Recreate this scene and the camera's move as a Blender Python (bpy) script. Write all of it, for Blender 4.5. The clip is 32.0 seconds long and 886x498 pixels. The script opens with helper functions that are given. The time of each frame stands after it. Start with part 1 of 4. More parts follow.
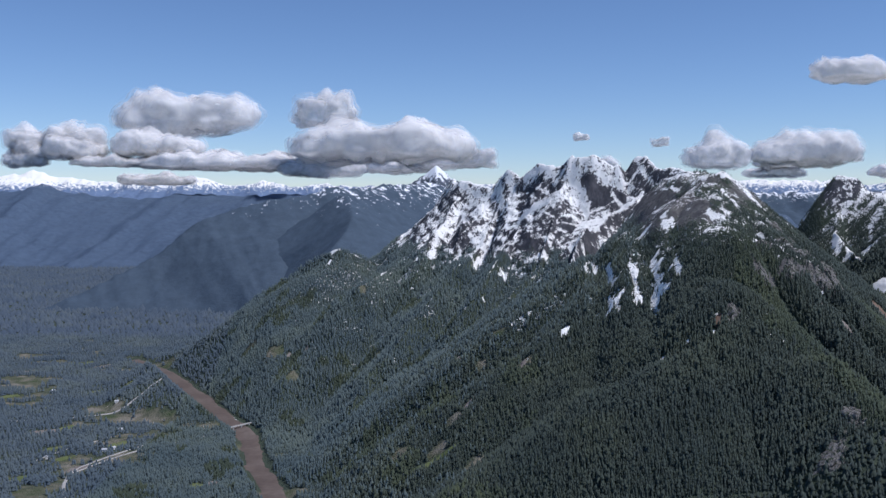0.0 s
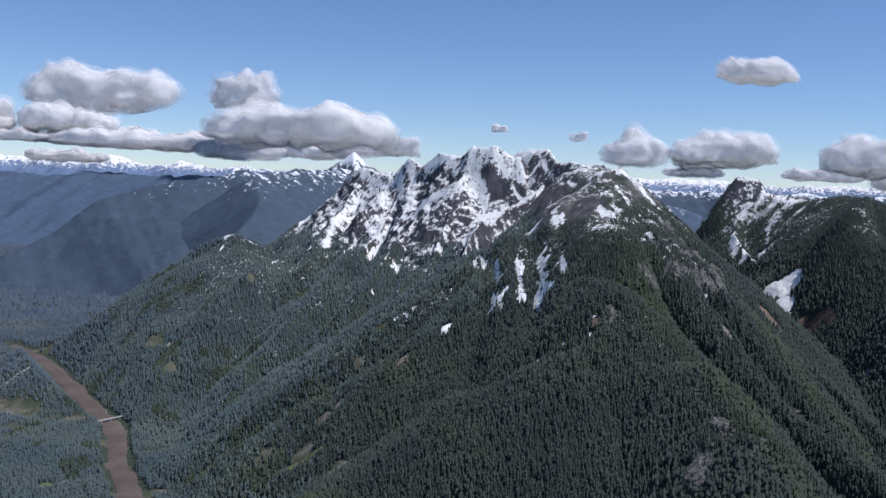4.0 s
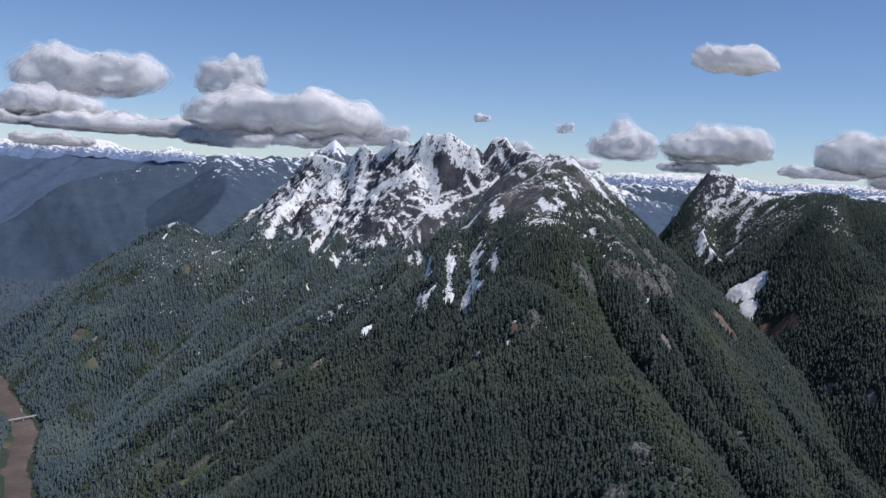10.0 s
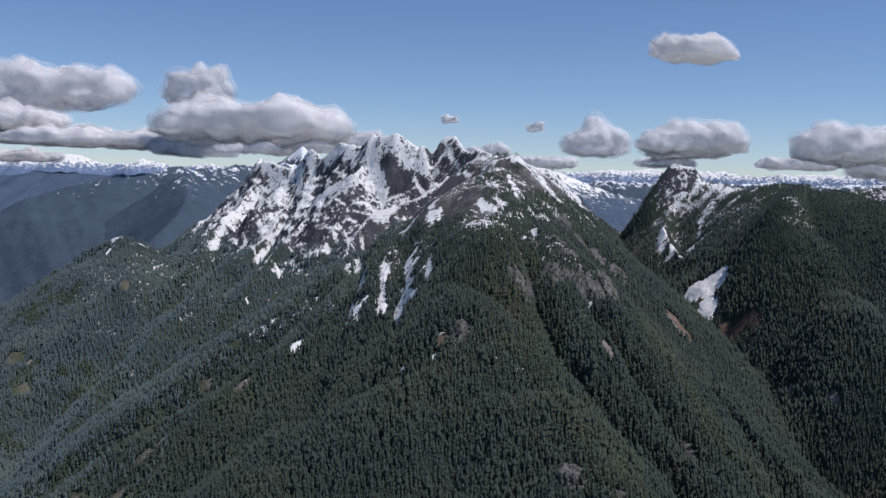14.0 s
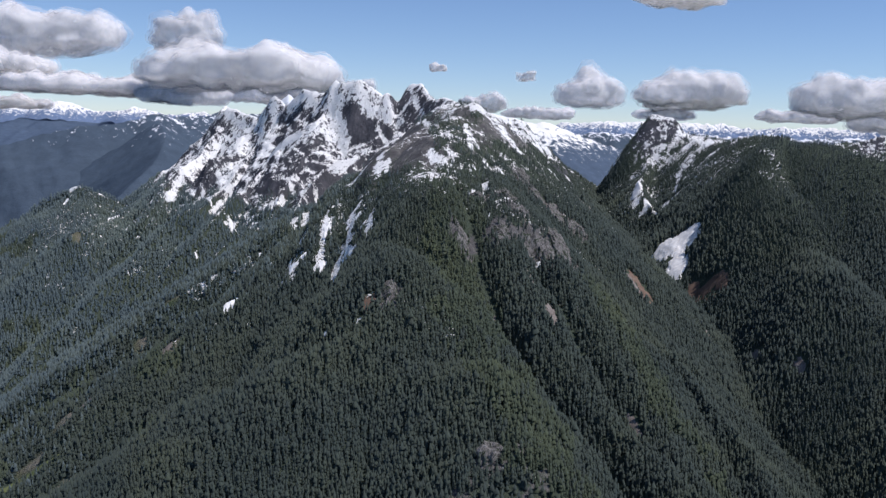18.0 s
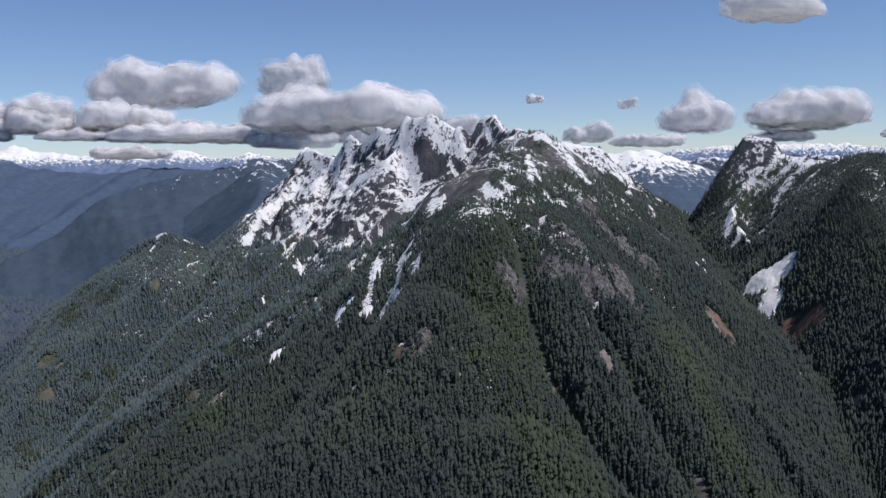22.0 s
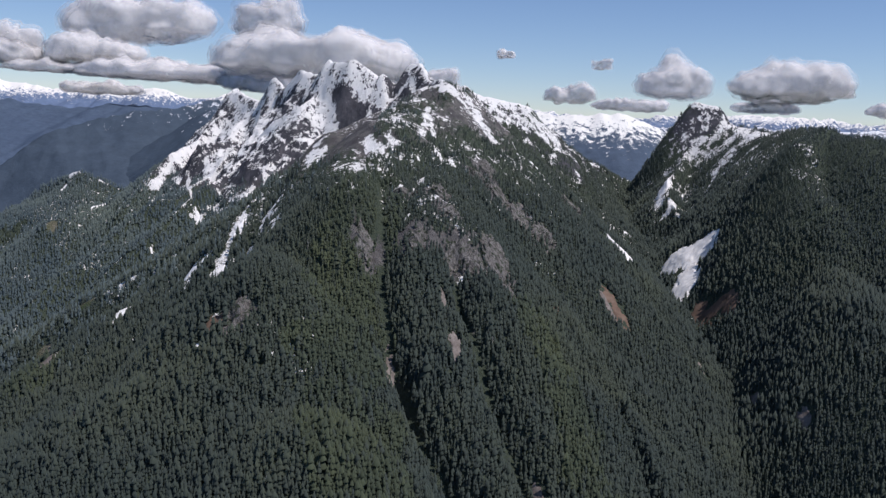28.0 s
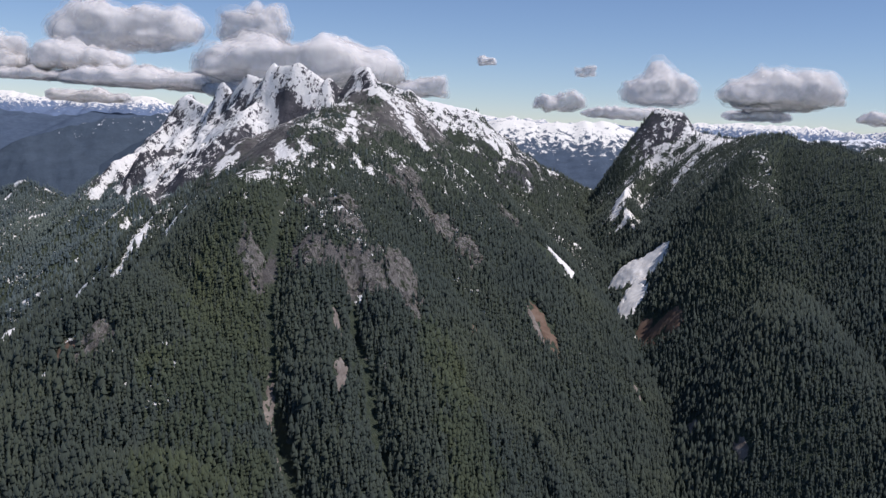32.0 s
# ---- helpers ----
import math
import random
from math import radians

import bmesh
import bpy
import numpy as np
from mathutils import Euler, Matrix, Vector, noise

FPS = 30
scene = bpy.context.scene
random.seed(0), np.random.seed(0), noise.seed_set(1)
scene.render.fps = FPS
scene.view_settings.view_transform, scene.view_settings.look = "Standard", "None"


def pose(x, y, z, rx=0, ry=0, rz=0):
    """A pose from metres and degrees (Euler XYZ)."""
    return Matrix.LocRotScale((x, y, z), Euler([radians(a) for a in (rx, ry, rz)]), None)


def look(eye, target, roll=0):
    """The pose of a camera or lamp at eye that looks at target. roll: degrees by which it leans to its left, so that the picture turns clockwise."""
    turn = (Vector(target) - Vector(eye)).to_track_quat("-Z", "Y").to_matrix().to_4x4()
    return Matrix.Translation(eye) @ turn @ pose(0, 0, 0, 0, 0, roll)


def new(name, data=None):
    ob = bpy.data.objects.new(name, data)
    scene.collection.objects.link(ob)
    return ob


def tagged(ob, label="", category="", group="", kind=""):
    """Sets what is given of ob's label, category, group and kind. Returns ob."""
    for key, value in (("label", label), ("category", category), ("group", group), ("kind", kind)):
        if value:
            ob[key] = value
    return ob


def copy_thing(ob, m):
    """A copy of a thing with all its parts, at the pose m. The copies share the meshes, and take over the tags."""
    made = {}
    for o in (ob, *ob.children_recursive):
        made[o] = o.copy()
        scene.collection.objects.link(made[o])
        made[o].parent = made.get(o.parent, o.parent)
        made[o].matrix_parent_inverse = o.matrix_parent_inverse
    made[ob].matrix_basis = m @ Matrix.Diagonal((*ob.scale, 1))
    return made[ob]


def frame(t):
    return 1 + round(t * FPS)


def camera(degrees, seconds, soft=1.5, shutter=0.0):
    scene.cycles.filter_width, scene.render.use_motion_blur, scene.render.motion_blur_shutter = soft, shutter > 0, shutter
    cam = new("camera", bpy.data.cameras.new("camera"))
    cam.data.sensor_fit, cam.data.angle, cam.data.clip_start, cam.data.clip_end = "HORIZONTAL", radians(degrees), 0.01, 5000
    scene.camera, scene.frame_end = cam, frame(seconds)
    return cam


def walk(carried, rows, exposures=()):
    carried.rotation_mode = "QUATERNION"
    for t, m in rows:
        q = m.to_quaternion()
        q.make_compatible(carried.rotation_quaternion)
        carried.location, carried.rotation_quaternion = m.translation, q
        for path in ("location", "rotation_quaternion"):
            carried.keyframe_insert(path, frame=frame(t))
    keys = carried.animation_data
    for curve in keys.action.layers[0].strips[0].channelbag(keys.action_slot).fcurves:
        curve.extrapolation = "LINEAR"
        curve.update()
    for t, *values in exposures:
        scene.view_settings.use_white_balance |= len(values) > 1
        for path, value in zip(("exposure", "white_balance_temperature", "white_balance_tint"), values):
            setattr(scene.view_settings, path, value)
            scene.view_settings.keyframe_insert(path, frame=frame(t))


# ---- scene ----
cam = camera(51.7, 32.0)
METRES, EYE, TILT, LEAN, TURN = 400.0, 300.0, -3.6, 0.0, 0.0
ROWS = [
    (0.0, 0.0, 0.0, 0.0, 0.0, 0.0, -0.0),
    (0.5, 0.0122, 0.01, 0.0005, -2.82, 0.32, 0.52),
    (1.0, 0.0228, 0.0209, 0.0015, -4.1, 0.82, -0.18),
    (1.5, 0.0338, 0.0313, 0.0024, -4.75, 1.06, -0.46),
    (2.0, 0.0459, 0.0434, 0.0031, -4.77, 1.43, -0.34),
    (2.5, 0.0573, 0.0551, 0.0035, -4.56, 1.41, -0.23),
    (3.0, 0.0684, 0.0644, 0.0044, -4.66, 0.85, -0.88),
    (3.5, 0.0796, 0.074, 0.0052, -4.53, -0.08, -1.51),
    (5.5, 0.1257, 0.1178, 0.0076, -3.68, -1.4, -2.82),
    (6.0, 0.1389, 0.1303, 0.008, -1.93, -1.93, -2.68),
    (6.5, 0.1494, 0.1407, 0.0086, -2.25, -1.67, -2.65),
    (7.0, 0.1604, 0.152, 0.0097, -2.76, -0.71, -1.64),
    (7.5, 0.1718, 0.1652, 0.0101, -3.06, -0.77, -0.2),
    (8.0, 0.1826, 0.1754, 0.0096, -4.19, -2.2, 1.16),
    (8.5, 0.194, 0.1844, 0.0112, -5.86, -2.53, 0.32),
    (9.0, 0.205, 0.2001, 0.0124, -6.5, -2.88, -0.75),
    (9.5, 0.2171, 0.2094, 0.0133, -5.24, -1.65, -2.04),
    (10.0, 0.2282, 0.2204, 0.014, -4.37, -1.16, -2.83),
    (10.5, 0.2394, 0.2312, 0.0148, -4.0, -1.63, -2.66),
    (11.0, 0.2505, 0.2421, 0.0154, -3.67, -1.72, -2.39),
    (11.5, 0.2617, 0.2532, 0.016, -3.2, -1.64, -1.85),
    (12.0, 0.2726, 0.2639, 0.0164, -3.06, -1.35, -1.58),
    (12.5, 0.284, 0.2754, 0.0171, -2.66, -1.03, -1.79),
    (13.0, 0.295, 0.2856, 0.0178, -2.9, -0.7, -1.49),
    (13.5, 0.3059, 0.2968, 0.0181, -3.75, -0.31, -0.95),
    (14.0, 0.3169, 0.3072, 0.0187, -5.27, -0.91, -0.87),
    (14.5, 0.3284, 0.3175, 0.0188, -7.25, -2.11, -1.14),
    (15.0, 0.3394, 0.3278, 0.0194, -9.49, -2.4, -1.12),
    (15.5, 0.3504, 0.3385, 0.0199, -11.66, -2.02, -0.95),
    (17.5, 0.3956, 0.3804, 0.0225, -8.77, -3.11, -1.57),
    (18.0, 0.4064, 0.3884, 0.0235, -5.14, -3.98, -1.3),
    (18.5, 0.4165, 0.3961, 0.0249, -1.77, -3.66, -0.92),
    (19.0, 0.4273, 0.4071, 0.0253, -0.34, -3.01, -0.89),
    (19.5, 0.4389, 0.4176, 0.0259, 0.31, -3.17, -0.66),
    (20.0, 0.4502, 0.4292, 0.0262, 0.8, -2.94, -0.15),
    (20.5, 0.4614, 0.4407, 0.0265, 1.3, -2.21, 0.05),
    (21.0, 0.4729, 0.4516, 0.0268, 1.68, -1.84, 0.12),
    (21.5, 0.484, 0.4627, 0.0271, 1.9, -1.66, 0.58),
    (22.0, 0.4954, 0.4734, 0.0274, 2.08, -1.88, 0.72),
    (22.5, 0.5067, 0.4851, 0.0278, 2.31, -1.99, 1.24),
    (23.0, 0.5179, 0.4965, 0.0281, 2.51, -1.61, 1.51),
    (23.5, 0.5298, 0.508, 0.028, 2.74, -0.84, 1.38),
    (24.0, 0.5411, 0.5192, 0.0283, 2.25, -1.36, 0.91),
    (24.5, 0.552, 0.5299, 0.0287, 1.43, -3.1, -0.4),
    (25.0, 0.5633, 0.5388, 0.0292, 1.42, -4.99, -1.73),
    (25.5, 0.5747, 0.5492, 0.0299, 1.57, -5.94, -2.86),
    (27.5, 0.6204, 0.591, 0.0321, 1.02, -5.37, -2.78),
    (28.0, 0.632, 0.6022, 0.033, 1.38, -4.7, -2.46),
    (28.5, 0.643, 0.6122, 0.0336, 1.6, -4.47, -2.35),
    (29.0, 0.6549, 0.6237, 0.0341, 1.79, -4.29, -2.77),
    (29.5, 0.6661, 0.6337, 0.0347, 1.69, -4.2, -2.8),
    (30.0, 0.6778, 0.6455, 0.0353, 1.24, -4.06, -2.7),
    (30.5, 0.6889, 0.6555, 0.0359, 0.98, -4.06, -2.71),
    (31.0, 0.7005, 0.6668, 0.0364, 0.92, -4.5, -2.72),
    (31.5, 0.7114, 0.6767, 0.0369, 0.98, -4.5, -2.68),
    (32.0, 0.7231, 0.6878, 0.0373, 1.27, -4.17, -2.46),
]
walk(cam, [(t, pose(0, 0, EYE, TILT, LEAN, TURN) @ pose(METRES * x, METRES * y, METRES * z, 90 + pitch, roll, yaw)) for t, x, y, z, yaw, pitch, roll in ROWS],
     exposures=[(0.0, 0.10, 5700, 15.0), (2.5, 0.12, 5762, 15.0), (6.0, 0.24, 5850, 15.0), (7.0, 0.20, 5864, 15.1), (8.0, 0.32, 5879, 15.3), (9.0, 0.12, 5893, 15.4), (11.0, 0.02, 5921, 15.7), (14.0, -0.04, 5961, 16.1), (15.0, 0.03, 5972, 16.2), (16.5, 0.12, 5989, 16.4), (18.0, 0.20, 6006, 16.6), (19.0, 0.08, 6017, 16.7), (22.0, 0.01, 6050, 17.0), (24.0, -0.03, 6090, 17.2), (25.0, 0.05, 6110, 17.3), (28.0, 0.06, 6170, 17.6), (32.0, 0.06, 6250, 18.0)])

# ---- light ----
SUN_FROM = Vector((0.57, -0.17, 1.0)).normalized()
world = bpy.data.worlds.new("world")
scene.world = world
world.use_nodes = True
wn, wl = world.node_tree.nodes, world.node_tree.links
wn.clear()
sky = wn.new("ShaderNodeTexSky")
sky.sky_type, sky.sun_disc = "NISHITA", False
sky.sun_elevation = math.asin(SUN_FROM.z)
sky.sun_rotation = math.atan2(SUN_FROM.x, SUN_FROM.y)
sky.altitude, sky.air_density, sky.dust_density, sky.ozone_density = 2500, 1.0, 0.1, 4.0
back = wn.new("ShaderNodeBackground")
back.inputs["Strength"].default_value = 0.090
out = wn.new("ShaderNodeOutputWorld")
wl.new(sky.outputs[0], back.inputs[0])
wl.new(back.outputs[0], out.inputs[0])
sun = new("sun", bpy.data.lights.new("sun", "SUN"))
sun.data.energy, sun.data.angle, sun.data.color = 3.3, radians(0.53), (1.0, 0.955, 0.89)
sun.matrix_world = look(SUN_FROM * 3000, (0, 0, 0))


# ---- materials ----
def material(name, rough=0.85, spec=0.2):
    m = bpy.data.materials.new(name)
    m.use_nodes = True
    nt = m.node_tree
    b = nt.nodes["Principled BSDF"]
    b.inputs["Roughness"].default_value = rough
    b.inputs["Specular IOR Level"].default_value = spec
    return m, nt, b


def add(nt, kind, **values):
    n = nt.nodes.new(kind)
    for k, v in values.items():
        n.inputs[k.replace("_", " ")].default_value = v
    return n


def noise_of(nt, scale, detail=4.0, rough=0.6, coords=None, lacunarity=2.0):
    n = add(nt, "ShaderNodeTexNoise", Scale=scale, Detail=detail, Roughness=rough, Lacunarity=lacunarity)
    if coords is None:
        coords = nt.nodes.new("ShaderNodeNewGeometry").outputs["Position"]
    nt.links.new(coords, n.inputs["Vector"])
    return n.outputs["Fac"]


def calc(nt, op, a, b=None, clamp=False):
    n = nt.nodes.new("ShaderNodeMath")
    n.operation, n.use_clamp = op, clamp
    for i, v in enumerate((a, b)):
        if v is None:
            continue
        if isinstance(v, (int, float)):
            n.inputs[i].default_value = v
        else:
            nt.links.new(v, n.inputs[i])
    return n.outputs[0]


def ramp(nt, fac, stops):
    n = nt.nodes.new("ShaderNodeValToRGB")
    e = n.color_ramp.elements
    while len(e) < len(stops):
        e.new(0.5)
    for el, (p, c) in zip(e, stops):
        el.position, el.color = p, (*c, 1)
    nt.links.new(fac, n.inputs[0])
    return n.outputs[0]


def blend(nt, fac, a, b):
    n = nt.nodes.new("ShaderNodeMix")
    n.data_type = "RGBA"
    for sock, v in ((n.inputs[0], fac), (n.inputs[6], a), (n.inputs[7], b)):
        if isinstance(v, tuple):
            sock.default_value = (*v, 1)
        elif isinstance(v, (int, float)):
            sock.default_value = v
        else:
            nt.links.new(v, sock)
    return n.outputs[2]


def bump(nt, bsdf, height, strength=0.5, distance=0.3):
    n = add(nt, "ShaderNodeBump", Strength=strength, Distance=distance)
    nt.links.new(height, n.inputs["Height"])
    nt.links.new(n.outputs[0], bsdf.inputs["Normal"])


def attribute(nt, name):
    n = nt.nodes.new("ShaderNodeAttribute")
    n.attribute_name = name
    return n.outputs["Fac"]


def step(nt, value, edge, soft):
    return calc(nt, "DIVIDE", calc(nt, "SUBTRACT", value, edge - soft), 2 * soft, True)


def snow_colours(nt):
    return ramp(nt, noise_of(nt, 0.06, 5), [(0.3, (0.88, 0.865, 0.83)), (0.7, (0.96, 0.945, 0.91))])


def drawn_out(nt, tall=0.3):
    """Coordinates stretched upwards, for cracks and streaks that run down a face."""
    n = nt.nodes.new("ShaderNodeMapping")
    n.inputs["Scale"].default_value = (1, 1, tall)
    nt.links.new(nt.nodes.new("ShaderNodeNewGeometry").outputs["Position"], n.inputs[0])
    return n.outputs[0]


def rock_colours(nt, brown=False):
    tone = (2.25, 2.05, 1.75) if brown else (1.32, 1.26, 1.25)
    shade = lambda c: tuple(u * v for u, v in zip(c, tone))
    a = ramp(nt, noise_of(nt, 0.16, 8, 0.72, drawn_out(nt)), [(0.34, shade((0.028, 0.029, 0.034))), (0.5, shade((0.056, 0.060, 0.069))), (0.70, shade((0.136, 0.136, 0.144)))])
    b = ramp(nt, noise_of(nt, 0.03, 3), [(0.4, shade((0.046, 0.047, 0.055))), (0.65, shade((0.088, 0.086, 0.092)))])
    return blend(nt, 0.38, a, b)


def make_ground():
    m, nt, b = material("land", 0.9, 0.1)
    floor = ramp(nt, noise_of(nt, 0.5, 5), [(0.35, (0.050, 0.064, 0.048)), (0.6, (0.066, 0.082, 0.056)), (0.75, (0.085, 0.092, 0.068))])
    field = ramp(nt, noise_of(nt, 0.05, 5), [(0.35, (0.065, 0.085, 0.042)), (0.5, (0.13, 0.125, 0.085)), (0.65, (0.24, 0.215, 0.17))])
    col = blend(nt, step(nt, calc(nt, "ADD", attribute(nt, "field"), calc(nt, "MULTIPLY", calc(nt, "SUBTRACT", noise_of(nt, 0.12, 4), 0.5), 0.9)), 0.5, 0.12), floor, field)
    rough_edge = calc(nt, "MULTIPLY", calc(nt, "SUBTRACT", noise_of(nt, 0.35, 5, 0.65), 0.5), 1.2)
    col = blend(nt, step(nt, calc(nt, "ADD", attribute(nt, "rock"), rough_edge), 0.5, 0.10), col, blend(nt, attribute(nt, "brown"), rock_colours(nt), rock_colours(nt, True)))
    flecks = calc(nt, "MULTIPLY", calc(nt, "SUBTRACT", noise_of(nt, 0.28, 7, 0.70, drawn_out(nt, 0.55)), 0.5), 4.4)
    grit = calc(nt, "MULTIPLY", calc(nt, "SUBTRACT", noise_of(nt, 0.75, 5, 0.65, drawn_out(nt, 0.5)), 0.5), 2.6)
    white = step(nt, calc(nt, "ADD", calc(nt, "ADD", attribute(nt, "snow"), flecks), grit), 0.5, 0.02)
    white = calc(nt, "MULTIPLY", white, step(nt, attribute(nt, "snow"), -0.12, 0.12))
    col = blend(nt, white, col, snow_colours(nt))
    nt.links.new(col, b.inputs["Base Color"])
    lift = calc(nt, "ADD", noise_of(nt, 0.5, 8, 0.7), calc(nt, "MULTIPLY", white, 0.25))
    bump(nt, b, lift, 0.9, 1.6)
    return m


def make_simple(name, scale, stops, rough=0.9, relief=0.3, detail=6, depth=0.4):
    m, nt, b = material(name, rough, 0.15)
    f = noise_of(nt, scale, detail, 0.65)
    g = noise_of(nt, scale * 7, 4, 0.6)
    mix = calc(nt, "ADD", calc(nt, "MULTIPLY", f, 0.7), calc(nt, "MULTIPLY", g, 0.3))
    nt.links.new(ramp(nt, mix, stops), b.inputs["Base Color"])
    bump(nt, b, f, relief, depth)
    return m


def make_conifer(name, dark, mid, light):
    m, nt, b = material(name, 0.8, 0.15)
    b.inputs["Sheen Weight"].default_value, b.inputs["Sheen Roughness"].default_value, b.inputs["Sheen Tint"].default_value = 0.12, 0.5, (0.8, 0.95, 0.95, 1)
    geo = nt.nodes.new("ShaderNodeNewGeometry")
    each = ramp(nt, geo.outputs["Random Per Island"], [(0.0, dark), (0.55, mid), (1.0, light)])
    stand = ramp(nt, noise_of(nt, 0.018, 4), [(0.30, (0.74, 0.80, 0.84)), (0.5, (0.97, 0.98, 0.95)), (0.70, (1.26, 1.20, 0.97))])
    n = nt.nodes.new("ShaderNodeMix")
    n.data_type, n.blend_type = "RGBA", "MULTIPLY"
    n.inputs[0].default_value = 1
    nt.links.new(each, n.inputs[6])
    nt.links.new(stand, n.inputs[7])
    nt.links.new(n.outputs[2], b.inputs["Base Color"])
    return m


def make_distant(name, woods, snow_line, snow_fade, amount, haze_glow=(0, 0, 0), strength=0.0, snow_tone=(0.85, 0.86, 0.88)):
    """Far mountains: woods under patchy snow, with blue haze put into the woods' colour and an optional glow."""
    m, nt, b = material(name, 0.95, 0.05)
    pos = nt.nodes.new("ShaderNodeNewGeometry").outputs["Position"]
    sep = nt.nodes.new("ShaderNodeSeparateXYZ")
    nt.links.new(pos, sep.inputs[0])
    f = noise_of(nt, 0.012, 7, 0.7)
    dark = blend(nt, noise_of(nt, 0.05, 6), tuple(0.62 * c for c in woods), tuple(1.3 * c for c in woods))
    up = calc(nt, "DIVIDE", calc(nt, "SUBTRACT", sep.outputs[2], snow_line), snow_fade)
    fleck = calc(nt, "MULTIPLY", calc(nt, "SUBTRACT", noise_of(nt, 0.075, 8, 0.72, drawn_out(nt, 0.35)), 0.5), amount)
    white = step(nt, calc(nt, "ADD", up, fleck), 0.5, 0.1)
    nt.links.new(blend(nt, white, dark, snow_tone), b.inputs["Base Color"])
    # emission stands in for the bright hazy air in front
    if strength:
        b.inputs["Emission Color"].default_value = (*haze_glow, 1)
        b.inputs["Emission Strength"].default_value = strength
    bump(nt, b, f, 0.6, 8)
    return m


def make_crag():
    m, nt, b = material("crag_rock", 0.92, 0.15)
    cracks = noise_of(nt, 0.55, 7, 0.75, drawn_out(nt, 0.22))
    moss = noise_of(nt, 0.4, 6, 0.7)
    col = ramp(nt, cracks, [(0.36, (0.070, 0.064, 0.060)), (0.5, (0.18, 0.168, 0.155)), (0.66, (0.30, 0.285, 0.265))])
    col = blend(nt, step(nt, moss, 0.55, 0.03), col, (0.050, 0.062, 0.040))
    nt.links.new(col, b.inputs["Base Color"])
    bump(nt, b, cracks, 1.0, 1.4)
    return m


LAND = make_ground()
ROCK = make_crag()
SNOW = make_simple("snow", 0.08, [(0.3, (0.78, 0.77, 0.75)), (0.45, (0.90, 0.885, 0.85)), (0.7, (0.95, 0.935, 0.90))], 0.7, 0.4)
DIRTY_SNOW = make_simple("dirty_snow", 0.16, [(0.33, (0.42, 0.36, 0.30)), (0.40, (0.82, 0.79, 0.74)), (0.6, (0.95, 0.93, 0.89))], 0.75, 0.5)
EARTH = make_simple("bare_earth", 0.12, [(0.3, (0.10, 0.066, 0.048)), (0.5, (0.17, 0.115, 0.085)), (0.7, (0.24, 0.18, 0.14))], 0.95, 0.6)
RUBBLE = make_simple("rubble", 0.25, [(0.3, (0.10, 0.085, 0.075)), (0.5, (0.20, 0.17, 0.15)), (0.7, (0.34, 0.31, 0.28))], 0.95, 0.8)
SILT = make_simple("river_silt", 0.03, [(0.3, (0.085, 0.064, 0.053)), (0.5, (0.125, 0.096, 0.080)), (0.7, (0.17, 0.138, 0.118))], 0.8, 0.2)
GRAVEL = make_simple("pale_gravel", 0.06, [(0.3, (0.25, 0.23, 0.21)), (0.6, (0.42, 0.40, 0.37))], 0.95, 0.3)
MEADOW = make_simple("meadow", 0.06, [(0.3, (0.07, 0.10, 0.03)), (0.5, (0.13, 0.15, 0.06)), (0.7, (0.20, 0.19, 0.11))], 0.95, 0.3)
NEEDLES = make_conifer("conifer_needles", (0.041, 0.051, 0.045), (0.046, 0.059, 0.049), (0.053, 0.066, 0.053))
# The next three are conifers paled and blued in colour to imitate haze.
HAZY_NEEDLES = make_conifer("hazy_needles", (0.077, 0.1, 0.106), (0.083, 0.109, 0.113), (0.091, 0.115, 0.118))
VALLEY_HAZE = make_conifer("valley_haze_needles", (0.074, 0.095, 0.116), (0.081, 0.103, 0.124), (0.088, 0.111, 0.13))
DISTANT_HAZE = make_conifer("distant_haze_needles", (0.062, 0.081, 0.112), (0.071, 0.091, 0.123), (0.08, 0.101, 0.134))
YOUNG = make_conifer("young_needles", (0.041, 0.052, 0.034), (0.05, 0.063, 0.041), (0.06, 0.074, 0.047))
BARK = make_simple("bark", 2.0, [(0.3, (0.06, 0.045, 0.035)), (0.7, (0.13, 0.10, 0.08))])
DEADWOOD = make_simple("dead_wood", 2.0, [(0.3, (0.28, 0.26, 0.24)), (0.7, (0.45, 0.43, 0.40))])
BRIDGE = make_simple("bridge_concrete", 0.5, [(0.3, (0.40, 0.39, 0.37)), (0.7, (0.55, 0.54, 0.51))])
WALLS = make_simple("pale_walls", 1.0, [(0.3, (0.55, 0.54, 0.52)), (0.7, (0.75, 0.74, 0.72))])
ROOFS = make_simple("metal_roof", 1.0, [(0.3, (0.35, 0.36, 0.38)), (0.7, (0.6, 0.6, 0.6))])
# Distance haze is tinted into these woods colours; the horizon range also glows.
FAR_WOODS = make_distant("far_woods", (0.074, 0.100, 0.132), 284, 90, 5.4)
HAZY_WOODS = make_distant("hazy_woods", (0.085, 0.118, 0.172), 308, 90, 3.4)
HAZY_RANGE = make_distant("hazy_range", (0.13, 0.18, 0.28), 296, 60, 4.4, (0.45, 0.58, 0.85), 0.05, (0.88, 0.85, 0.78))
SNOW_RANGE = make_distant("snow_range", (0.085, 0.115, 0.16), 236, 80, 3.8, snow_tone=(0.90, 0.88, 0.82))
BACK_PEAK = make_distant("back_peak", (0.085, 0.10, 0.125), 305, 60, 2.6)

# ---- the lie of the land: ridge lines (x, y, height), each with the fall of its two sides ----
FLOOR = 75.0
RIDGES = []


def ridge(name, left, right, steep, reach, gully, round_, pts):
    """A ridge line of (x, y, height), with the fall of its two sides, a steeper step at its top, how deeply its flanks are cut, and how broad its back is."""
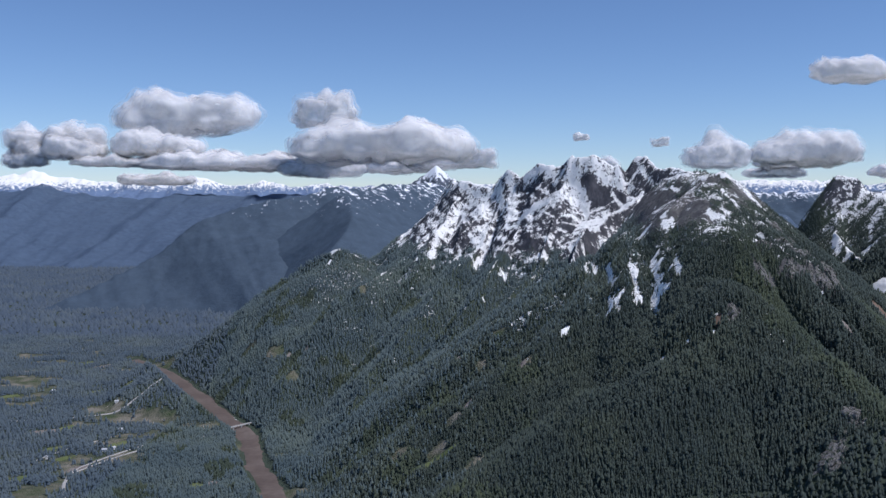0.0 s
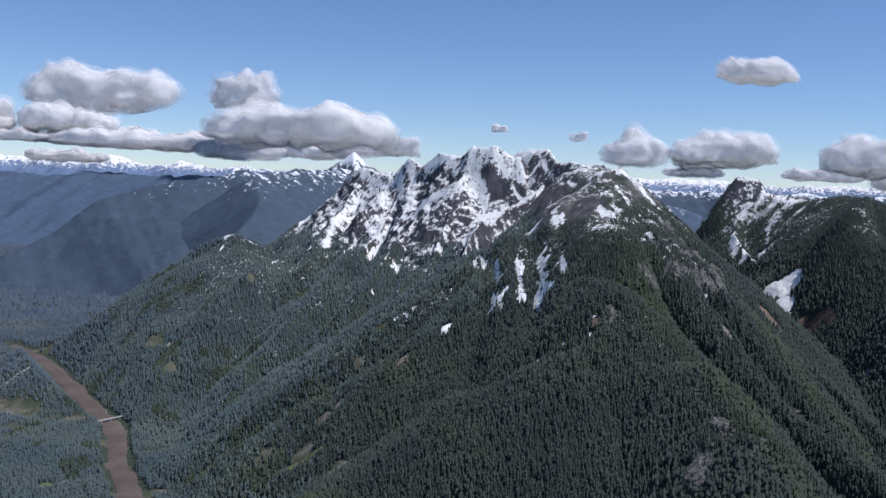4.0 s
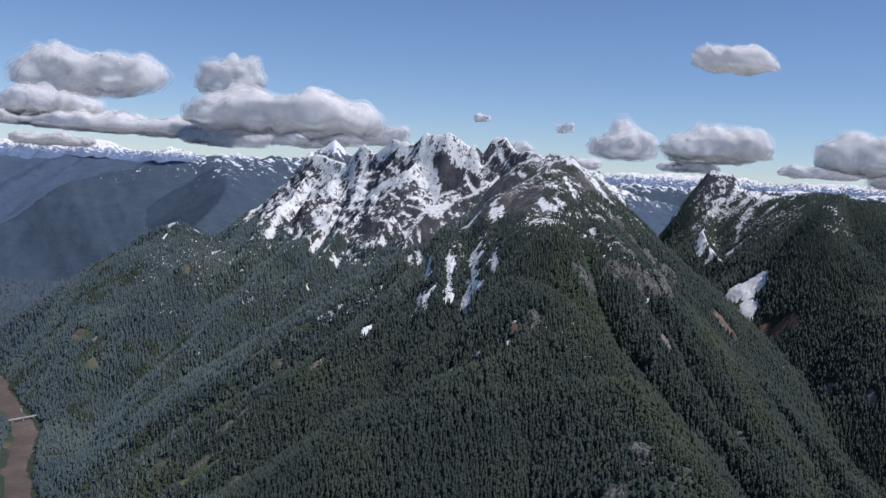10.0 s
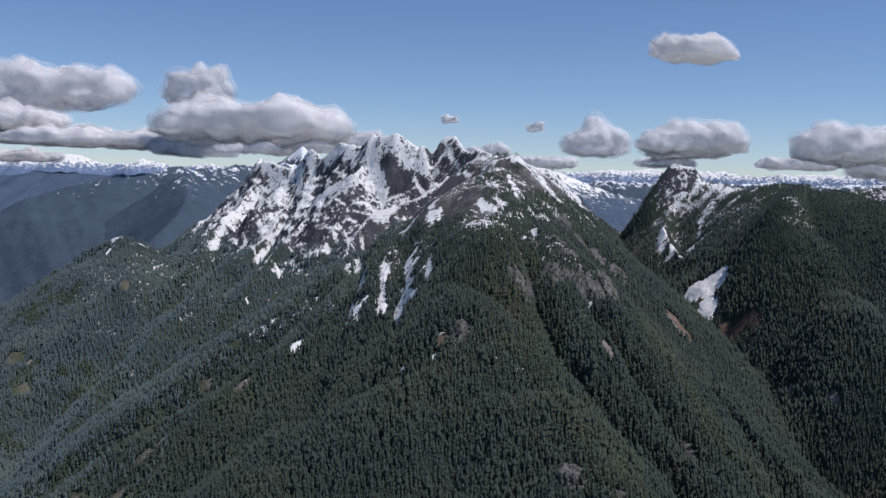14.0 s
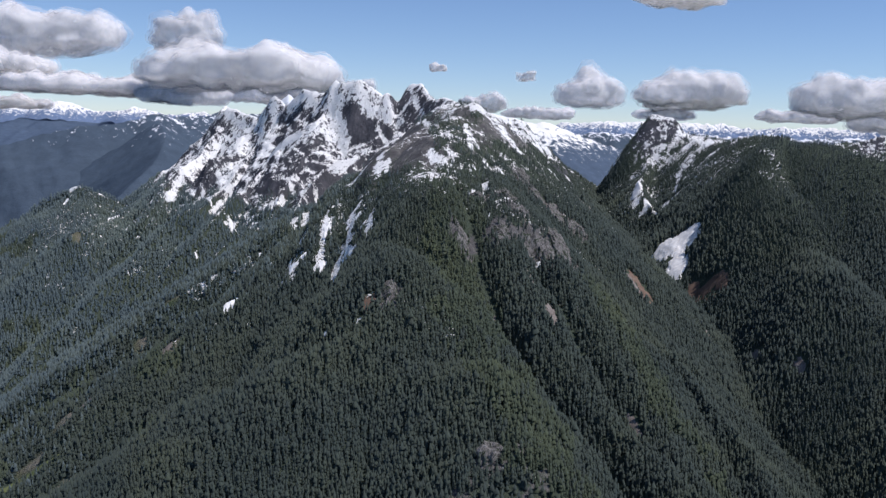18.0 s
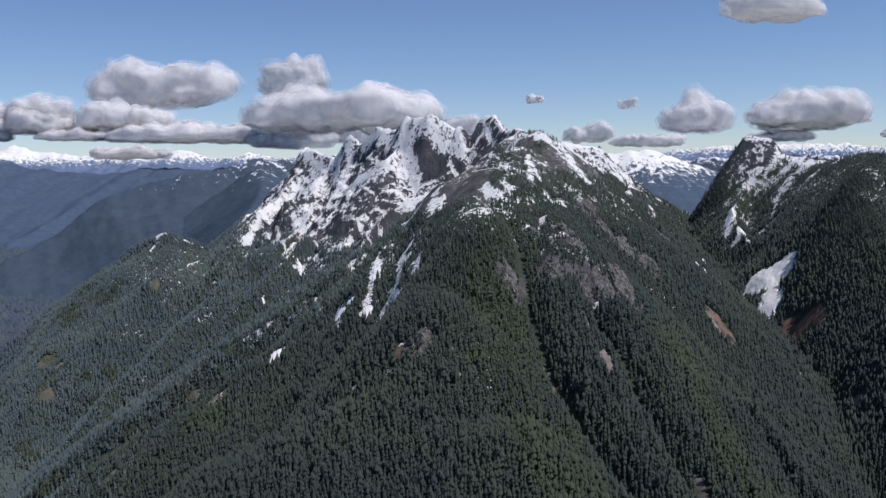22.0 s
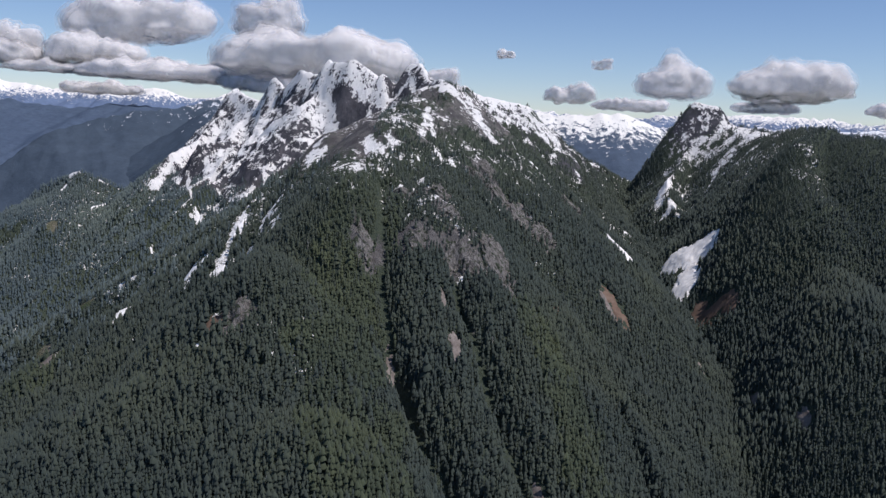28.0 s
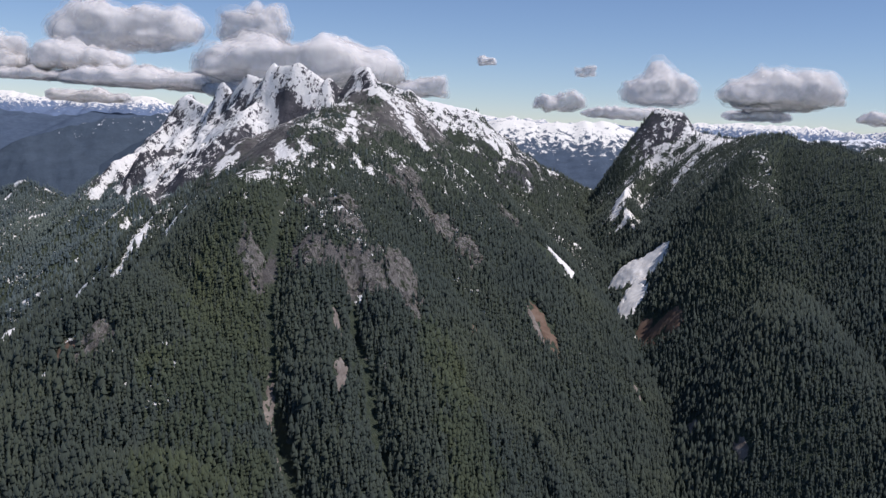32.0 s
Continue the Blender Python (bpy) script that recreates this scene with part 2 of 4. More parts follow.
    RIDGES.append(dict(name=name, kl=left, kr=right, steep=steep, reach=reach, gully=gully, round=round_, pts=pts))


ridge("crest", 0.75, 0.96, 18.2, 10, 2.5, 8, [(-1, 1188, 296.1), (10, 1194, 316.6), (22, 1150, 311.3), (27, 1141, 315.5), (45, 1118, 307.4), (62, 1095, 304.5), (77, 1074, 329.5), (90, 1060, 316.6), (107, 1042, 332), (117, 1012, 328.9), (128, 1004, 327.3), (138, 992, 337.7)])
ridge("crest", 0.52, 1.70, 14.1, 12, 2, 4, [(138, 992, 335.3), (148, 982, 336.1), (160, 977, 340.3), (172, 975, 334.7), (185, 972, 325.5)])
ridge("crest", 0.66, 0.95, 17.3, 10, 2, 4, [(185, 972, 332.3), (196, 976, 323.1), (207, 977, 339.3), (214, 970, 337.7), (222, 952, 323.4), (232, 930, 324.4), (250, 900, 319.8)])
ridge("crest", 0.61, 1.16, -3.6, 10, 2, 4, [(250, 900, 315.5), (287, 915, 307.6), (320, 965, 287.6), (345, 1010, 268.7), (400, 1085, 247.8)])
ridge("west_shoulder", 0.92, 0.47, 9.9, 12, 3.5, 24, [(-410, 1225, 68), (-319, 1180, 100.1), (-203, 1150, 188.4), (-134, 1143, 228.9), (-80, 1148, 209.6), (-43, 1152, 227), (-18, 1168, 248)])
ridge("buttress", 1.03, 1.02, 12.2, 8, 5, 6, [(146, 984, 322), (134, 985, 294), (121, 976, 304), (112, 935, 276.7), (92, 880, 226.8), (60, 820, 205.5), (30, 760, 168), (-5, 700, 122)])
ridge("west_rib", 0.91, 0.93, -0.8, 10, 4, 20, [(8, 1188, 299.4), (-8, 1130, 252), (-45, 1070, 222), (-97, 985, 195.7), (-130, 940, 145.1), (-160, 890, 108.5)])
ridge("west_rib", 0.95, 0.89, 3.7, 10, 4, 20, [(73, 1091, 321.8), (58, 1040, 286), (35, 985, 252.5), (0, 920, 204.8), (-45, 850, 157.9), (-90, 785, 106)])
ridge("west_rib", 1.06, 1.05, 3.7, 8, 4, 20, [(110, 1045, 326), (101, 1018, 304), (84, 972, 270), (58, 915, 239.8), (25, 850, 197.7), (-20, 780, 132)])
ridge("apron", 0.99, 0.95, 12.3, 8, 3, 8, [(200, 938, 300.1), (191, 918, 290.1), (164, 899, 282), (134, 862, 274.4), (115, 820, 240), (95, 780, 205), (60, 730, 160)])
ridge("face_rib", 0.91, 0.91, 3.3, 8, 2, 5, [(26, 1141, 303.2), (5, 1092, 270.7), (-8, 1050, 256.8), (-20, 1025, 239.2), (-42, 985, 196), (-70, 940, 150)])
ridge("face_rib", 1.02, 0.98, 7.4, 8, 2, 5, [(77, 1074, 320), (56, 1060, 290), (38, 1042, 269.4), (20, 1030, 265.5), (2, 1000, 222), (-20, 960, 180)])
ridge("face_rib", 1.05, 1.01, 2.1, 8, 2, 5, [(134, 984, 315.9), (122.5, 961, 304.2), (97, 975, 290), (64, 1003, 265.3), (40, 985, 240), (10, 950, 205)])
ridge("face_rib", 1.00, 1.00, -0.0, 8, 2, 5, [(122.5, 961, 302.9), (110, 945, 281), (101, 930, 262), (94, 903, 238.4), (75, 860, 205), (50, 810, 170)])
ridge("knob", 0.96, 1.09, -17.4, 10, 3, 30, [(232, 930, 311.2), (232, 850, 315.7), (238, 800, 311.8), (224, 768, 302), (208, 720, 292.7), (201, 684, 274.6), (205, 640, 267.3), (211, 600, 232.6), (182, 556, 216.4), (188, 525, 199), (206, 503, 201.8), (213, 470, 185), (216, 420, 160), (216, 350, 118), (215, 280, 76)])
ridge("spur", 0.78, 1.08, -8.5, 8, 3, 14, [(224, 768, 308.3), (180, 735, 286.8), (165, 717, 265.3), (172, 640, 237.6), (178, 575, 240.9), (168, 548, 213), (150, 520, 192.2), (130, 480, 165), (118, 420, 120)])
ridge("low_rib", 0.73, 0.61, -4.8, 8, 4.5, 16, [(184, 556, 222), (152, 536, 203.7), (125, 542, 188), (80, 560, 155), (40, 575, 120), (5, 585, 84)])
ridge("low_rib", 0.75, 0.74, -1.3, 8, 4.5, 16, [(130, 688, 219), (92, 675, 198.2), (58, 660, 175.7), (16, 668, 151), (-25, 650, 120), (-65, 635, 86)])
ridge("cliff_spur", 1.03, 0.68, -4.8, 8, 3, 16, [(240, 785, 316.4), (252, 738, 281.9), (242, 680, 270.3), (241, 637, 265.3), (262, 611, 236), (258, 582, 225.6), (270, 560, 201), (284, 520, 177), (296, 460, 158), (302, 390, 118), (305, 310, 78)])
ridge("rib", 0.76, 0.75, 2.3, 8, 2.5, 12, [(285, 800, 271.1), (286, 745, 254), (283, 690, 236), (300, 640, 210.7), (322, 590, 184), (335, 530, 160), (340, 450, 126), (340, 370, 84)])
ridge("dark_peak", 1.97, 1.74, -12.7, 4, 2, 9, [(437, 1041, 300.6), (446, 1037, 316.2), (460, 1032, 314.4)])
ridge("dark_ridge", 0.68, 1.06, -11.4, 8, 3, 22, [(466, 1026, 300.4), (478, 1005, 295.4), (484, 940, 290.8), (480, 870, 298.3), (470, 818, 294.2), (480, 780, 293.6), (486, 745, 287), (487, 690, 254), (480, 640, 220), (460, 570, 188), (425, 490, 156), (385, 400, 110), (365, 330, 76)])
ridge("dark_spur", 0.74, 1.41, -8.7, 6, 2, 18, [(470, 818, 299.3), (452, 795, 289.9), (442, 768, 273.8), (438, 735, 260.4), (434, 695, 228.6), (428, 650, 221.1)])
ridge("snow_rib", 1.10, 1.10, 1.7, 6, 2.5, 6, [(436, 1008, 276), (425, 985, 266.6), (410, 957, 256.7), (402, 920, 250), (408, 870, 232), (410, 830, 222)])
ridge("east_mountain", 0.75, 0.75, 2.0, 8, 4, 6, [(560, 1010, 270), (587, 960, 294), (656, 950, 308), (757, 950, 301), (880, 920, 290), (1050, 900, 300), (1300, 850, 260)])
ridge("east_spur", 0.75, 0.75, 0.0, 8, 3, 6, [(656, 950, 304), (640, 860, 262), (622, 760, 206), (590, 660, 150), (560, 560, 100)])
ridge("east_spur", 0.80, 0.75, 0.0, 8, 3, 6, [(757, 950, 299), (735, 800, 255), (690, 640, 205), (640, 480, 130), (610, 380, 80)])
ridge("east_spur", 0.75, 0.75, 0.0, 8, 3, 6, [(1050, 900, 296), (980, 700, 240), (900, 480, 150), (850, 300, 80)])
ridge("back_ridge", 0.68, 0.60, -2.1, 8, 4, 6, [(208, 974, 319.4), (240, 1150, 270), (200, 1350, 210), (180, 1600, 150)])
# stream beds: (x, y) lines, depth and width
GULLIES = [
    (9.0, 6, [(214, 660), (218, 625), (222, 596), (229, 568), (242, 538), (257, 516), (274, 482), (290, 430)]),
    (9.0, 5.5, [(249, 612), (253, 594), (265, 557), (275, 534), (291, 500), (310, 450)]),
    (2.6, 9, [(399, 905), (397, 850), (396, 800), (390, 750), (381, 708), (384, 672), (386, 625), (380, 560), (366, 490), (352, 420)]),
    (7.1, 20, [(182, 948), (168, 930), (150, 896), (138, 860)]),
    (16.2, 13, [(62, 1070), (52, 1020), (30, 960)]),
    (5.9, 11, [(92, 1030), (78, 985), (58, 940)]),
    (6.0, 8, [(150, 900), (128, 780), (122, 690), (110, 640), (96, 590)]),
    (5.5, 8, [(175, 850), (158, 740), (150, 650), (140, 600)]),
]
# rock outcrops: x, y, reach, strength
OUTCROPS = [(241, 646, 10.5, 0.95), (259, 709, 9.3, 0.95), (270, 705, 10.1, 0.95), (281, 699, 11.9, 0.95), (292, 696, 11.9, 0.95), (267, 621, 14.9, 0.95), (258, 611, 9.6, 0.95),
            (234, 612, 9.3, 0.95), (251, 614, 9.3, 0.95), (273, 611, 9.3, 0.95), (227, 645, 9.3, 0.95), (213, 606, 9.3, 0.95), (315, 768, 9.3, 0.95), (264, 722, 9.3, 0.95),
            (246, 630, 9.3, 0.95), (210, 462, 16, 0.5), (195, 446, 10, 0.5), (175, 552, 9, 0.55), (225, 452, 9, 0.5), (155, 640, 14, 0.45), (140, 700, 16, 0.5)]
RIVER = [(-47, 330), (-78, 480), (-97, 590), (-110, 635), (-129, 681), (-151, 732), (-167, 790), (-186, 850), (-209, 883), (-250, 953), (-297, 1043), (-361, 1153), (-418, 1227)]


def hashed(ix, iy, seed):
    n = (ix.astype(np.int64) * 374761393 + iy.astype(np.int64) * 668265263 + seed * 1442695041) & 0x7FFFFFFF
    n = ((n ^ (n >> 13)) * 1274126177) & 0x7FFFFFFF
    return ((n ^ (n >> 16)) & 0xFFFF) / 65535.0


def vnoise(x, y, seed=0):
    """Smooth noise of -1 to 1 with features about one unit wide."""
    ix, iy = np.floor(x), np.floor(y)
    fx, fy = x - ix, y - iy
    fx, fy = fx * fx * (3 - 2 * fx), fy * fy * (3 - 2 * fy)
    a, b = hashed(ix, iy, seed), hashed(ix + 1, iy, seed)
    c, d = hashed(ix, iy + 1, seed), hashed(ix + 1, iy + 1, seed)
    return 2 * (a + (b - a) * fx + (c - a) * fy + (a - b - c + d) * fx * fy) - 1


def fbm(x, y, seed=0, octaves=4):
    total, amp = 0.0, 1.0
    for o in range(octaves):
        total = total + amp * vnoise(x * 2 ** o + 17.3 * o, y * 2 ** o - 9.1 * o, seed + o)
        amp *= 0.5
    return total / (2 - 2 * amp)


def ridged(x, y, seed=0, octaves=3):
    total, amp = 0.0, 1.0
    for o in range(octaves):
        total = total + amp * (1 - 2 * np.abs(vnoise(x * 2 ** o + 5.7 * o, y * 2 ** o + 3.3 * o, seed + o)))
        amp *= 0.5
    return total / (2 - 2 * amp)


def near_line(x, y, line):
    """Distance to a line of (x, y, ...) points, the way along it, its values there, and the side (+ is left)."""
    best = np.full(x.shape, 1e9)
    along, side, value = np.zeros(x.shape), np.ones(x.shape), np.zeros(x.shape)
    run = 0.0
    for a, b in zip(line, line[1:]):
        dx, dy = b[0] - a[0], b[1] - a[1]
        length = math.hypot(dx, dy)
        u = np.clip(((x - a[0]) * dx + (y - a[1]) * dy) / length ** 2, 0, 1)
        px, py = x - a[0] - u * dx, y - a[1] - u * dy
        d = np.hypot(px, py)
        m = d < best
        best = np.where(m, d, best)
        along = np.where(m, run + u * length, along)
        side = np.where(m, np.sign(dx * py - dy * px), side)
        if len(a) > 2:
            value = np.where(m, a[2] + u * (b[2] - a[2]), value)
        run += length
    return best, along, value, side


def smooth(v, lo, hi):
    u = np.clip((v - lo) / (hi - lo), 0, 1)
    return u * u * (3 - 2 * u)


def land(x, y, fine=True):
    """The height of the land, and the channels that the materials and the forest use."""
    x, y = np.asarray(x, float), np.asarray(y, float)
    sway = 3.0 + 6.0 * smooth(90 - x, 0, 120)
    wx = x + (sway * fbm(x / 40, y / 40, 11, 3) if fine else 0)
    wy = y + (sway * fbm(x / 40, y / 40, 23, 3) if fine else 0)
    h = np.full(x.shape, FLOOR)
    carve, crest_d, peak = np.zeros(x.shape), np.full(x.shape, 999.0), np.zeros(x.shape)
    for i, r in enumerate(RIDGES):
        best, at = np.full(x.shape, -1e9), None
        run = 0.0
        cand_d, cand_s = np.zeros(x.shape), np.zeros(x.shape)
        for a, b in zip(r["pts"], r["pts"][1:]):
            dx, dy = b[0] - a[0], b[1] - a[1]
            length = math.hypot(dx, dy)
            u = np.clip(((wx - a[0]) * dx + (wy - a[1]) * dy) / length ** 2, 0, 1)
            px, py = wx - a[0] - u * dx, wy - a[1] - u * dy
            d = np.hypot(px, py)
            k = r["kr"] + (r["kl"] - r["kr"]) * smooth((dx * py - dy * px) / (length * d + 1e-6), -0.8, 0.8)
            if r["name"] == "crest":
                d = np.sqrt(d * d + 30) - 5.48
                u = 0.6 * u + 0.4 * u * u * (3 - 2 * u)
            v = a[2] + u * (b[2] - a[2]) - k * d - r["steep"] * (1 - np.exp(-d / r["reach"]))
            m = v > best
            best = np.where(m, v, best)
            cand_d, cand_s = np.where(m, d, cand_d), np.where(m, run + u * length, cand_s)
            run += length
        if fine:
            g = ridged(cand_s / 22 + 31 * i, cand_d / 130, 40 + i, 3)
            best = best + r["gully"] * (g - 0.25) * np.clip(cand_d / 30, 0.12, 1)
        else:
            g = np.zeros(x.shape)
        m = best > h
        h = np.where(m, best, h)
        carve, crest_d, peak = np.where(m, g, carve), np.where(m, cand_d, crest_d), np.where(m, i + 1, peak)
    hill = np.clip((h - FLOOR) / 25, 0, 1)
    if fine:
        for deep, wide, line in GULLIES:
            d = near_line(wx, wy, line)[0]
            h = h - deep * np.exp(-(d / wide) ** 2) * hill
        alp = np.where((peak >= 1) & (peak <= 14), smooth(h, 190, 250), 0.45 * smooth(h, 262, 300)) * np.clip(crest_d / 10, 0.5, 1)
        alp = alp * (1 - 0.75 * np.exp(-((x - 448) ** 2 + (y - 1037) ** 2) / 900))
        for ox, oy, r, _ in OUTCROPS:
            alp = np.maximum(alp, 0.75 * np.exp(-((x - ox) ** 2 + (y - oy) ** 2) / (r * r)))
        t = (h + 0.3 * x - 0.2 * y + 14 * fbm(x / 36, y / 36, 131, 3)) / 12
        ledge = np.floor(t) + smooth(t - np.floor(t), 0.15, 0.75) - t
        h = h + alp * (-4.5 * (ridged(x / 33, y / 33, 143, 3) - 0.12) - 2.2 * ridged(x / 11, y / 11, 151, 3) - 0.9 * ridged(x / 4.5, y / 4.5, 157, 2) + 3.0 * ledge)
        h = h + hill * (2.2 * fbm(x / 28, y / 28, 3, 4) + 0.6 * fbm(x / 5, y / 5, 9, 2)) + (1 - hill) * 1.5 * fbm(x / 90, y / 90, 5, 3)
    river_d = near_line(x, y, RIVER)[0]
    h = np.minimum(h, FLOOR + 1 + np.maximum(river_d - 13, 0) * 1.1)
    bed = np.clip((15 - river_d) / 6, 0, 1)
    h = h - 2.5 * bed * (1 - hill)
    return h, dict(carve=carve, crest=crest_d, peak=peak, hill=hill, river=river_d)


# ---- the ground: one sheet that reaches the horizon ----
def spaced(*spans):
    """Coordinates with a spacing that changes from span to span: (start, end, first step, last step)."""
    got = []
    for a, b, s0, s1 in spans:
        v, n = a, 0
        while v < b - 1e-6:
            got.append(v)
            v += s0 + (s1 - s0) * (v - a) / (b - a)
    return np.array(got + [spans[-1][1]])


def mesh_from(name, co, faces, mat, smooth=True):
    """A mesh from arrays: co (n, 3) and faces (m, 3 or 4)."""
    me = bpy.data.meshes.new(name)
    co, faces = np.asarray(co, np.float32), np.asarray(faces, np.int32)
    k = faces.shape[1]
    me.vertices.add(len(co))
    me.vertices.foreach_set("co", co.ravel())
    me.loops.add(faces.size)
    me.loops.foreach_set("vertex_index", faces.ravel())
    me.polygons.add(len(faces))
    me.polygons.foreach_set("loop_start", np.arange(0, faces.size, k, dtype=np.int32))
    me.polygons.foreach_set("use_smooth", np.full(len(faces), smooth))
    me.update(calc_edges=True)
    if mat:
        me.materials.append(mat)
    return me


def grid_faces(nx, ny):
    i, j = np.meshgrid(np.arange(nx - 1), np.arange(ny - 1))
    a = (j * nx + i).ravel()
    return np.stack([a, a + 1, a + nx + 1, a + nx], 1)


NAMES = [r["name"] for r in RIDGES]


def of(peak, *names):
    got = np.zeros(peak.shape, bool)
    for i, n in enumerate(NAMES):
        if n in names:
            got |= peak == i + 1
    return got


# glades and bare strips on the lower slopes: x, y, reach
GLADES = [(-5, 623, 9), (8, 640, 6), (44, 736, 6), (30, 716, 5), (-60, 880, 8), (20, 590, 9), (-30, 640, 7), (-88, 984, 6), (60, 660, 6), (-180, 960, 12), (-130, 1010, 9), (-150, 900, 8), (-215, 1010, 12)]


# steep faces that hold no snow, and chutes, caps and ledges that hold it late: half width, line
CLIFFS = [
    (7.1, [(151, 968), (165, 957), (184, 947)]),
    (6.3, [(154, 967), (164, 957)]),
    (4.9, [(135, 973), (149, 955)]),
    (5.1, [(193, 975), (198, 963)]),
    (7.3, [(101, 935), (127, 927)]),
    (3.8, [(247, 760), (247, 738)]),
    (4.5, [(95, 1030), (86, 1013)]),
    (3.3, [(222, 749), (238, 768)]),
    (3.5, [(228, 780), (247, 758)]),
    (3.1, [(192, 709), (212, 708)]),
]
CHUTES = [
    (2.0, [(103, 919), (108, 907)]),
    (1.7, [(138, 958), (150, 945)]),
    (1.7, [(150, 949), (151, 950)]),
    (3.8, [(102, 951), (122, 967), (138, 958)]),
    (3.8, [(123, 987), (138, 986), (159, 970), (179, 968), (197, 955)]),
    (1.6, [(176, 955), (190, 934)]),
    (2.5, [(206, 965), (215, 944)]),
    (2.0, [(237, 915), (238, 916)]),
    (2.2, [(220, 806), (236, 832)]),
    (1.6, [(288, 908), (298, 904), (311, 914)]),
    (2.0, [(187, 914), (188, 915)]),
    (1.8, [(205, 853), (211, 822)]),
    (1.6, [(131, 692), (124, 677), (122, 660)]),
    (1.6, [(144, 695), (142, 676), (141, 655)]),
    (1.6, [(158, 687), (157, 675), (155, 648)]),
    (1.6, [(180, 900), (181, 901)]),
]
FACE_SNOW = [
    (1.6, [(152, 649), (148, 633)]),
    (6.2, [(-4, 1050), (-3, 1051)]),
    (2.4, [(31, 1020), (48, 996), (34, 969)]),
    (5.7, [(80, 981), (112, 963), (136, 957)]),
    (3.5, [(65, 1084), (68, 1046), (76, 1010)]),
    (6.0, [(95, 1045), (112, 1019), (121, 998)]),
    (3.7, [(71, 1092), (80, 1052)]),
    (4.6, [(-13, 1019), (-3, 1063), (26, 1093)]),
    (2.7, [(-1, 1170), (22, 1138), (36, 1118), (58, 1084)]),
    (3.1, [(64, 1089), (77, 1071)]),
    (1.6, [(230, 755), (235, 727)]),
    (1.7, [(187, 958), (202, 962)]),
    (2.9, [(246, 844), (247, 845)]),
    (1.6, [(253, 775), (265, 770)]),
    (1.6, [(465, 851), (466, 852)]),
    (2.3, [(302, 905), (320, 913)]),
]
BEADS = [
    (1.6, [(120, 775), (120, 754)]),
    (1.6, [(126, 672), (126, 654)]),
    (1.6, [(144, 694), (144, 675)]),
    (1.6, [(143, 658), (142, 653)]),
    (1.6, [(159, 683), (159, 670)]),
    (1.6, [(153, 667), (158, 640)]),
    (1.6, [(152, 646), (150, 637)]),
    (1.8, [(157, 888), (158, 889)]),
    (1.9, [(102, 923), (107, 911)]),
    (1.6, [(95, 890), (103, 900)]),
    (1.6, [(123, 833), (124, 831)]),
    (1.6, [(18, 1011), (31, 975)]),
    (1.7, [(45, 1003), (42, 995)]),
    (1.6, [(91, 806), (92, 807)]),
    (1.6, [(130, 684), (131, 693)]),
    (1.6, [(169, 663), (167, 643)]),
]
LEDGES = [
    (6.3, [(18, 1105), (6, 1083), (-3, 1050)]),
    (4.6, [(60, 1081), (61, 1082)]),
    (4.1, [(34, 1108), (51, 1086)]),
    (3.1, [(102, 964), (120, 964), (137, 958), (149, 948)]),
    (1.8, [(443, 1032), (459, 1026)]),
    (3.6, [(467, 1020), (463, 1012)]),
    (2.2, [(451, 1018), (452, 1016)]),
    (4.0, [(441, 1010), (447, 1010)]),
    (2.5, [(460, 968), (460, 964)]),
    (4.3, [(407, 947), (397, 916)]),
    (3.5, [(398, 902), (418, 917), (425, 903)]),
    (1.6, [(446, 953), (432, 923)]),
    (2.0, [(473, 932), (466, 929)]),
    (1.6, [(468, 851), (469, 852)]),
    (3.2, [(414, 1042), (405, 1050)]),
]
# snow along the rim and ledges of the knob, and in the gullies of the face below it
RIM_SNOW = [
    (3.0, [(220, 830), (228, 800), (237, 779), (250, 780)]),
    (2.6, [(257, 781), (262, 772), (268, 767)]),
    (2.8, [(294, 900), (302, 899), (311, 903)]),
    (2.4, [(204, 697), (211, 686)]),
    (1.8, [(230, 751), (230, 711)]),
    (2.0, [(239, 711), (247, 698)]),
    (2.2, [(213, 700), (218, 697)]),
    (2.0, [(223, 656), (228, 659)]),
    (2.4, [(178, 715), (179, 711)]),
    (2.4, [(149, 930), (150, 931)]),
]
DOME_SNOW = [
    (4.5, [(137, 978), (147, 974), (164, 968)]),
    (3.6, [(165, 968), (179, 961), (194, 954)]),
    (3.6, [(132, 980), (126, 967)]),
    (3.2, [(111, 965), (126, 963), (138, 961), (150, 949)]),
    (2.6, [(134, 977), (142, 968), (149, 955)]),
    (3.4, [(166, 966), (184, 959), (196, 957)]),
    (2.6, [(136, 967), (144, 959)]),
]
GULLY_SNOW = [
    (2.1, [(157, 684), (157, 670)]),
    (1.8, [(159, 662), (156, 650)]),
    (2.1, [(153, 658), (148, 633)]),
    (1.9, [(143, 697), (142, 677)]),
    (1.9, [(140, 663), (139, 652)]),
    (2.4, [(182, 889), (183, 890)]),
    (1.8, [(174, 725), (173, 705)]),
    (1.8, [(133, 737), (128, 692)]),
    (2.1, [(126, 790), (127, 755)]),
    (1.8, [(180, 718), (178, 707)]),
    (2.1, [(204, 701), (213, 687)]),
    (1.8, [(234, 679), (232, 659)]),
    (1.8, [(129, 845), (130, 840)]),
    (2.1, [(110, 918), (111, 919)]),
]


